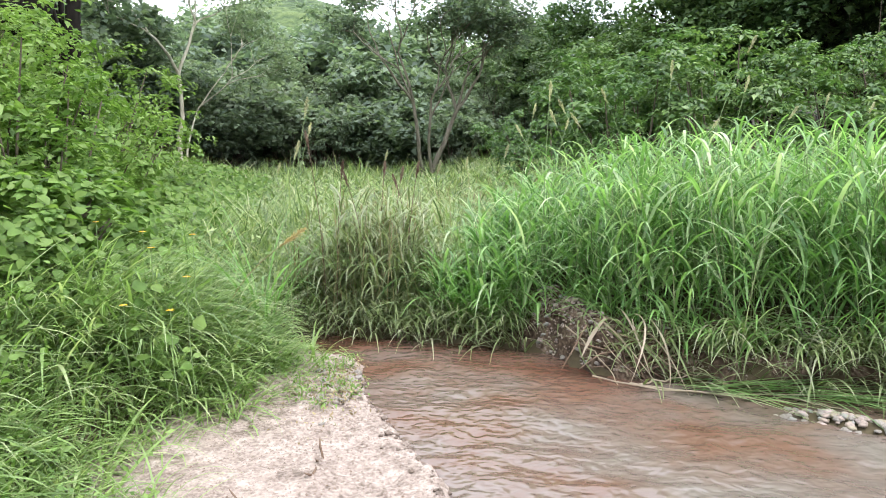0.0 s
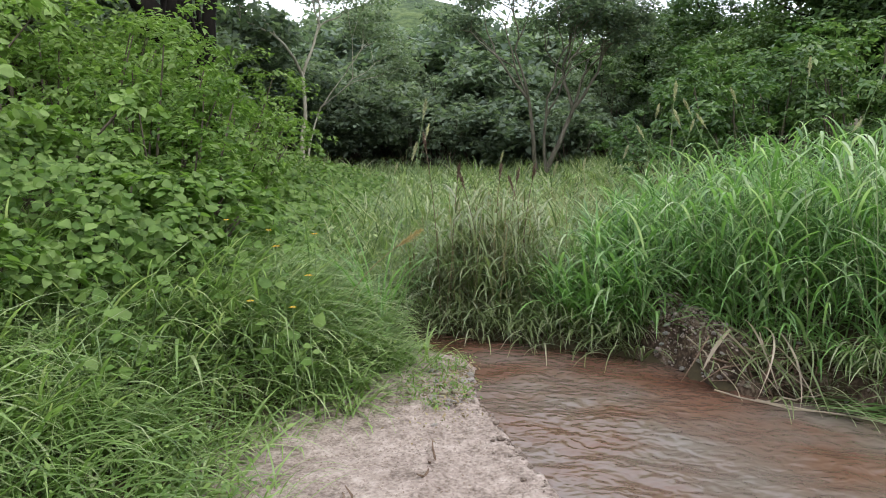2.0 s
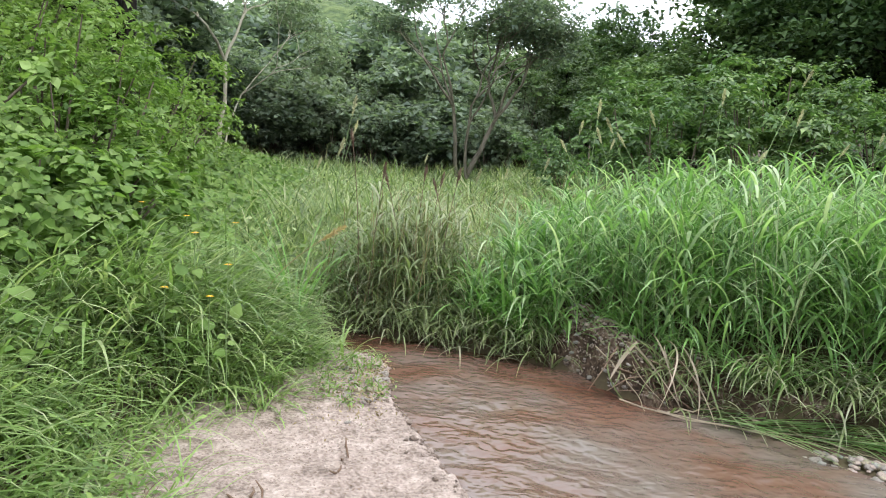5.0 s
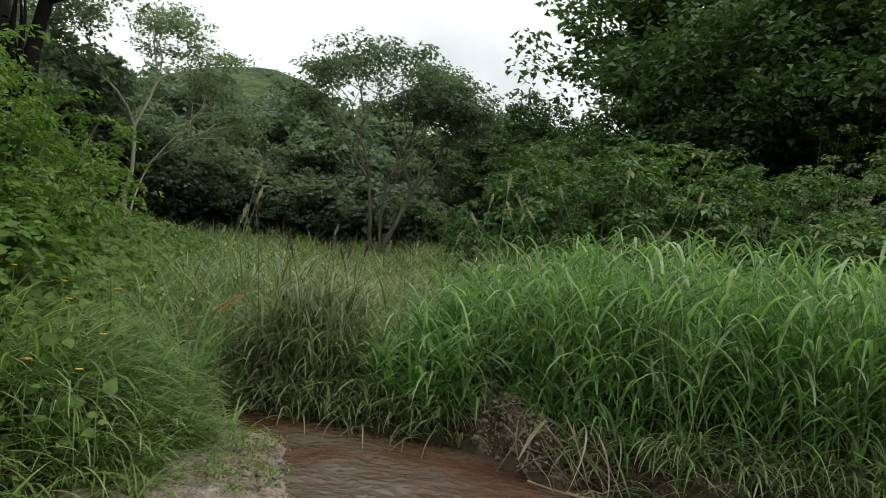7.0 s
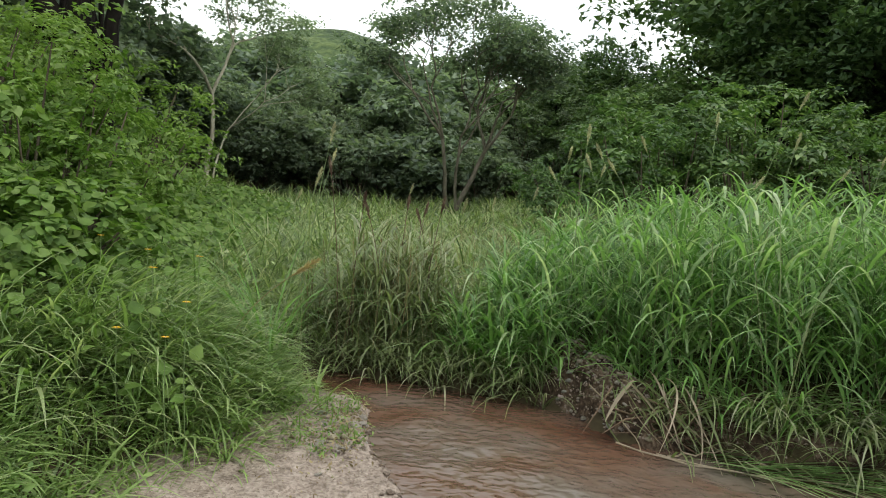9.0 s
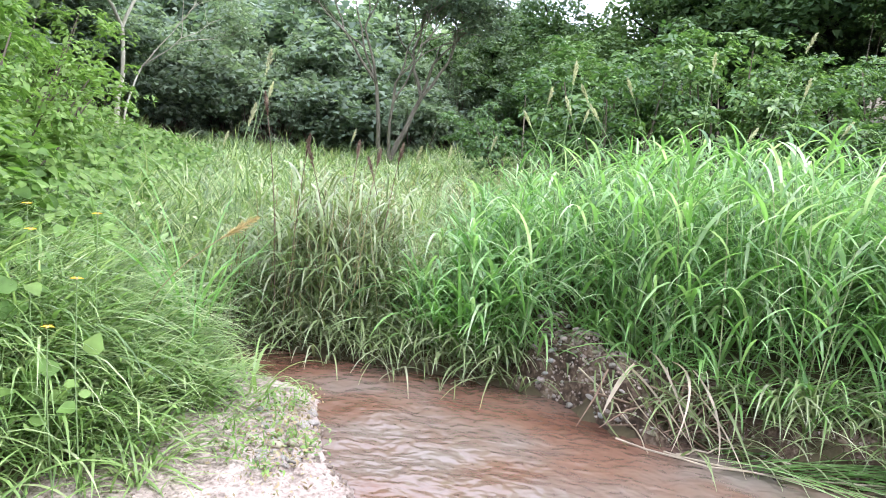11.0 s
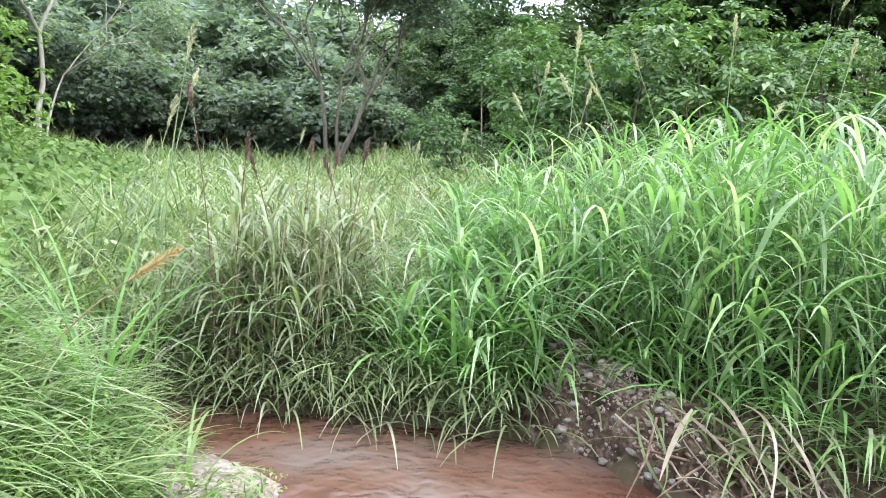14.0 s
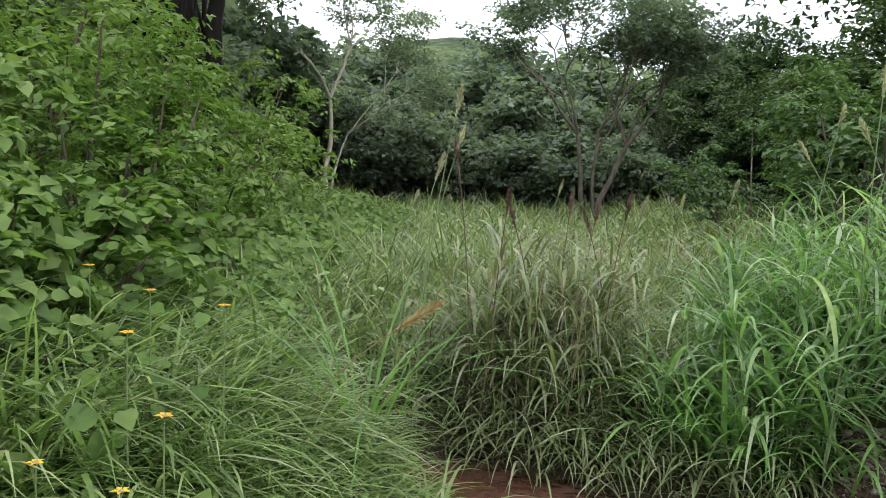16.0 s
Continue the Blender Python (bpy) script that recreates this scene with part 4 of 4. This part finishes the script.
def strap(start, middle, end, width):
    """A limp blade that hangs from start and trails out to end."""
    t = np.linspace(0, 1, 11)[:, None]
    line = (1 - t) ** 2 * np.array(start) + 2 * t * (1 - t) * np.array(middle) + t ** 2 * np.array(end)
    side = np.cross(np.gradient(line, axis=0), np.array([0.3, 1.0, 0.25]))
    side /= np.linalg.norm(side, axis=1)[:, None] + 1e-9
    w = width * 0.5 * (0.5 + 0.5 * np.minimum(1, 3 * t)) * (1 - 0.9 * t ** 3)
    v = np.stack([line - side * w, line + side * w], 1).reshape(-1, 3)
    return v, np.array([[2 * i, 2 * i + 1, 2 * i + 3, 2 * i + 2] for i in range(10)])


hang = new("withered_clump")
hang.location = (1.20, 5.27, 0.40)
for i in range(15):
    p0 = np.array([rng.normal(0.04, 0.20), rng.normal(0.04, 0.06), rng.uniform(-0.12, 0.08)])
    p0[1] -= p0[0] * 0.8
    reach = rng.uniform(-0.08, 0.34)
    p1 = p0 + np.array([rng.normal(0.0, 0.10), rng.uniform(-0.34, -0.2), rng.uniform(-0.22, 0.10)])
    p2 = p0 + np.array([reach + rng.normal(0, 0.06), rng.uniform(-0.5, -0.3), 0])
    p2[2] = rng.uniform(-0.39, -0.30)
    part("blade", strap(p0, p1, p2, rng.uniform(0.008, 0.018)), M_STRAW if i % 2 else M_DARKREED, hang)
part("blade", strap((-0.02, -0.05, 0.02), (-0.14, -0.12, -0.08), (-0.22, -0.2, -0.24), 0.03), M_STRAW, hang, "broad pale bent blade")
tagged(hang, "withered straw-coloured grass hanging down the bank", "grass")
for pts in (((1.05, 5.0, 0.05), (1.5, 4.72, 0.03), (2.1, 4.6, 0.03), (2.9, 4.55, 0.04), (3.6, 4.35, 0.06)), ((1.35, 4.9, 0.03), (1.75, 4.95, 0.06), (2.05, 5.05, 0.16)), ((1.3, 4.92, 0.02), (1.8, 4.66, 0.02), (2.3, 4.44, 0.02)),
            ((1.9, 4.8, 0.05), (2.3, 4.5, 0.03), (2.5, 4.28, 0.03)), ((2.5, 4.75, 0.07), (2.8, 4.45, 0.03), (3.0, 4.2, 0.04)), ((0.95, 5.5, 0.3), (1.15, 5.15, 0.12), (1.22, 4.95, 0.0))):
    p = np.array(pts)
    t = np.linspace(0, len(p) - 1, 14)
    fine = np.stack([np.interp(t, np.arange(len(p)), p[:, k]) for k in range(3)], 1) + rng.normal(size=(14, 3)) * 0.006
    c = new("fallen_cane", raw_mesh("fallen_cane", *tube(fine, np.linspace(0.006, 0.003, 14), 6), M_STRAW))
    tagged(c, "fallen pale grass cane lying in the water", "cane", "fallen canes")
n = 160
fx, fy = rng.uniform(1.5, 3.4, n), np.zeros(n)
fy = np.interp(fx, FAR_X, FAR_Y) + rng.uniform(-0.18, 0.1, n)
flat = ribbons(np.stack([fx, fy, np.full(n, 0.03)], 1), rng.normal(-0.5, 0.5, n), rng.uniform(0.4, 0.9, n), rng.uniform(0.008, 0.018, n), rng.uniform(70, 84, n), rng.uniform(90, 97, n), 5, 0.3)
stuff("flattened_grass", flat, M_REED, "flattened grass trailing in the shallow water", "grass")

# ---- sand bar: driftwood, litter, seedlings ----


def twig_heap(x, y, count, size, label):
    top = new("twig_debris")
    top.location = (x, y, float(sand_height(x, y)))
    for i in range(count):
        a, e = rng.uniform(0, 6.28), rng.uniform(0.0, 0.9)
        o = np.array([rng.normal(0, 0.3) * size, rng.normal(0, 0.12) * size, 0.004])
        d = np.array([math.cos(a) * math.cos(e), math.sin(a) * math.cos(e), math.sin(e)]) * size * rng.uniform(0.3, 0.8)
        part("twig", tube([o, o + d * 0.5 + rng.normal(size=3) * size * 0.04, o + d], [0.007, 0.006, 0.003], 5), M_TWIG, top)
    return tagged(top, label, "driftwood")


twig_heap(-0.82, 2.65, 14, 0.12, "small heap of dark broken twigs on the sand")
twig_heap(-0.95, 3.0, 3, 0.16, "dark twig half buried in the sand")
twig_heap(-0.60, 3.55, 2, 0.14, "dark twig half buried in the sand")
twig_heap(-0.62, 3.3, 2, 0.10, "dark twig half buried in the sand")
twig_heap(-1.12, 2.0, 4, 0.07, "small heap of dark broken twigs on the sand")
n = 420
fx = rng.uniform(-1.3, 0.12, n)
fy = rng.uniform(1.4, 4.5, n)
ok = (near_side(fx, fy) > 0.04)
fx, fy = fx[ok], fy[ok]
lit = np.stack([fx, fy, sand_height(fx, fy) + 0.004], 1)
stuff("sand_litter", leaves(lit, rng.normal(size=lit.shape) * 0.4 + np.array([0, 0, 1.0]), rng.uniform(0.006, 0.022, len(fx))), M_TWIG, "scattered dark plant litter on the sand", "litter")
n = 7500
fx, fy = rng.uniform(-1.5, 0.16, n), rng.uniform(1.2, 4.8, n)
ok = near_side(fx, fy) > 0.0
fx, fy = fx[ok], fy[ok]
n = len(fx)
grain = np.array([(1, 0, 0), (0, 1, 0), (-1, 0, 0), (0, -1, 0), (0, 0, 0.8)]) * 1.0
gsize = 0.002 + 0.008 * rng.uniform(0, 1, n) ** 2
turns = rng.uniform(0, 6.28, n)
rot = np.stack([np.stack([np.cos(turns), -np.sin(turns), 0 * turns], 1), np.stack([np.sin(turns), np.cos(turns), 0 * turns], 1), np.tile([0, 0, 1.0], (n, 1))], 1)
gv = np.einsum("nij,kj->nki", rot, grain) * gsize[:, None, None] + np.stack([fx, fy, sand_height(fx, fy)], 1)[:, None]
gf = (np.arange(n)[:, None, None] * 5 + np.array([(0, 1, 4), (1, 2, 4), (2, 3, 4), (3, 0, 4)])[None]).reshape(-1, 3)
stuff("sand_grit", (gv.reshape(-1, 3), gf), M_WETSAND, "coarse grit and crumbs on the damp sand", "grit")
fx, fy = rng.normal(-0.70, 0.12, 900), rng.normal(4.72, 0.36, 900)
lit = np.stack([fx, fy, sand_height(fx, fy) + rng.uniform(0.005, 0.05, 900)], 1)
stuff("tip_litter", leaves(lit, rng.normal(size=lit.shape) * 0.7 + np.array([0, 0, 1.0]), rng.uniform(0.012, 0.035, 900)), M_DRY, "dry litter and broken stems on the sand tip", "litter")


n = 260
fx, fy = rng.normal(-1.42, 0.16, n), rng.normal(2.32, 0.3, n)
mud = ribbons(np.stack([fx, fy, sand_height(fx, fy) + rng.uniform(0.0, 0.06, n)], 1), rng.uniform(0, 6.28, n), rng.uniform(0.06, 0.26, n), rng.uniform(0.003, 0.008, n), rng.uniform(60, 88, n), rng.uniform(88, 110, n), 4, 0.6)
stuff("mud_litter", mud, M_TWIG, "matted dead brown stems in the muddy hollow under the grass", "litter")
fx, fy = rng.normal(-1.45, 0.14, 240), rng.normal(2.4, 0.3, 240)
low = np.stack([fx, fy, sand_height(fx, fy) + rng.uniform(0.03, 0.28, 240)], 1)
stuff("bank_foot_herbs", leaves(low, rng.normal(size=low.shape) * 0.6 + np.array([0.2, -0.4, 1.0]), rng.uniform(0.025, 0.05, 240)), M_HERB, "small leafy herbs with yellowing leaves above the muddy hollow", "herbs")


def seedling(x, y, z, tall, label):
    top = new("herb")
    top.location = (x, y, z)
    n = 60
    tall = tall * 0.62
    s = rng.uniform(0.15, 1, n)
    pos = np.stack([rng.normal(0, 0.05, n) * (0.5 + s), rng.normal(0, 0.05, n) * (0.5 + s), s * tall], 1)
    part("stem", tube([(0, 0, -0.02), (0.01, 0, tall * 0.5), (0, 0.01, tall)], [0.005, 0.004, 0.002], 5), M_HERB, top)
    part("foliage", leaves(pos, rng.normal(size=(n, 3)) * 0.6 + np.array([0, -0.2, 1.0]), rng.uniform(0.018, 0.036, n)), M_HERB, top)
    return tagged(top, label, "herb", "seedlings on the sand tip")


for x, y, tall in ((-0.60, 4.5, 0.2), (-0.66, 4.62, 0.14), (-0.78, 4.75, 0.2), (-0.85, 4.95, 0.22), (-0.72, 5.0, 0.2), (-0.95, 4.6, 0.2), (-0.9, 4.4, 0.16), (-0.68, 5.2, 0.18), (-0.8, 4.55, 0.12), (-0.75, 4.3, 0.1)):
    seedling(x, y, float(sand_height(x, y)), tall, "fresh yellow-green seedling on the sand tip")


def flower(x, y, z):
    top = new("yellow_flower")
    top.location = (x, y, float(height(x, y)))
    h = z - top.location.z
    part("stem", tube([(0.03, 0.02, 0), (0.0, 0.01, h * 0.6), (0, 0, h)], [0.003, 0.003, 0.002], 5), M_STEM, top)
    bloom = part("bloom", tube([(0, 0, h), (0, 0, h + 0.004), (0, 0, h + 0.007)], [0.007, 0.007, 0.001], 8), M_TAN, top, "round yellow flower centre")
    for k in range(5):
        a = k * 1.2566
        q = np.array([[0, 0, h], [math.cos(a - 0.5) * 0.014, math.sin(a - 0.5) * 0.014, h + 0.006], [math.cos(a) * 0.026, math.sin(a) * 0.026, h + 0.004], [math.cos(a + 0.5) * 0.014, math.sin(a + 0.5) * 0.014, h + 0.006]])
        part("petal", (q, np.array([[0, 1, 2, 3]])), M_YELLOW, bloom)
    return tagged(top, "small yellow flower among creeper leaves", "flower", "yellow flowers")


for x, y, z in ((-1.44, 4.0, 0.92), (-1.8, 4.0, 0.76), (-1.52, 3.95, 0.74), (-1.75, 4.3, 1.05), (-1.6, 4.6, 1.1), (-2.4, 5.0, 1.15), (-2.0, 4.8, 1.1), (-2.7, 4.4, 1.0)):
    flower(x, y, z)


def creeper(x, y, radius, n, size, label):
    top = new("creeper")
    top.location = on_ground(x, y)
    pos = np.stack([rng.normal(0, radius * 0.5, n), rng.normal(0, radius * 0.5, n), rng.uniform(0.15, 0.5, n)], 1)
    part("foliage", leaves(pos, rng.normal(size=(n, 3)) * 0.45 + np.array([0.3, -0.4, 1.0]), rng.uniform(0.6, 1.2, n) * size, HEART, HEART_F), M_VINE, top)
    for i in range(6):
        a = rng.uniform(0, 6.28)
        end = np.array([math.cos(a), math.sin(a), 0]) * radius * 0.9 + np.array([0, 0, 0.4])
        part("tendril", tube([(0, 0, 0), end * 0.5 + np.array([0, 0, 0.25]), end], [0.005, 0.004, 0.002], 5), M_STEM, top)
    return tagged(top, label, "creeper", "creepers in the bank grass")


for x, y, r_, n, size in ((-1.75, 4.15, 0.35, 34, 0.085), (-2.1, 4.6, 0.45, 50, 0.08), (-2.4, 3.9, 0.5, 50, 0.08), (-2.5, 5.0, 0.5, 90, 0.08), (-2.2, 3.2, 0.45, 40, 0.07), (-2.7, 5.8, 0.5, 110, 0.075)):
    creeper(x, y, r_, n, size, "broad heart-leaved creeper scrambling through the grass")
# creeper stems hanging on the old tree
for i in range(14):
    a = rng.uniform(0, 6.28)
    x, y = -7.6 + math.cos(a) * rng.uniform(0.3, 1.1), 14.3 + math.sin(a) * rng.uniform(0.3, 0.9)
    z0, z1 = float(height(x, y)) - 0.1, float(height(x, y)) + rng.uniform(3.5, 5.2)
    tz = np.linspace(0, 1, 8)
    path = np.stack([x + rng.normal(0, 0.06, 8) + (-7.6 - x) * 0.6 * tz, y + rng.normal(0, 0.06, 8) + (14.3 - y) * 0.6 * tz, z0 + (z1 - z0) * tz], 1)
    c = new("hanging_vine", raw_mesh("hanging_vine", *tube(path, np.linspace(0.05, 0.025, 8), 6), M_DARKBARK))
    tagged(c, "dark woody vine climbing the old tree", "vine", "vines on the old tree")
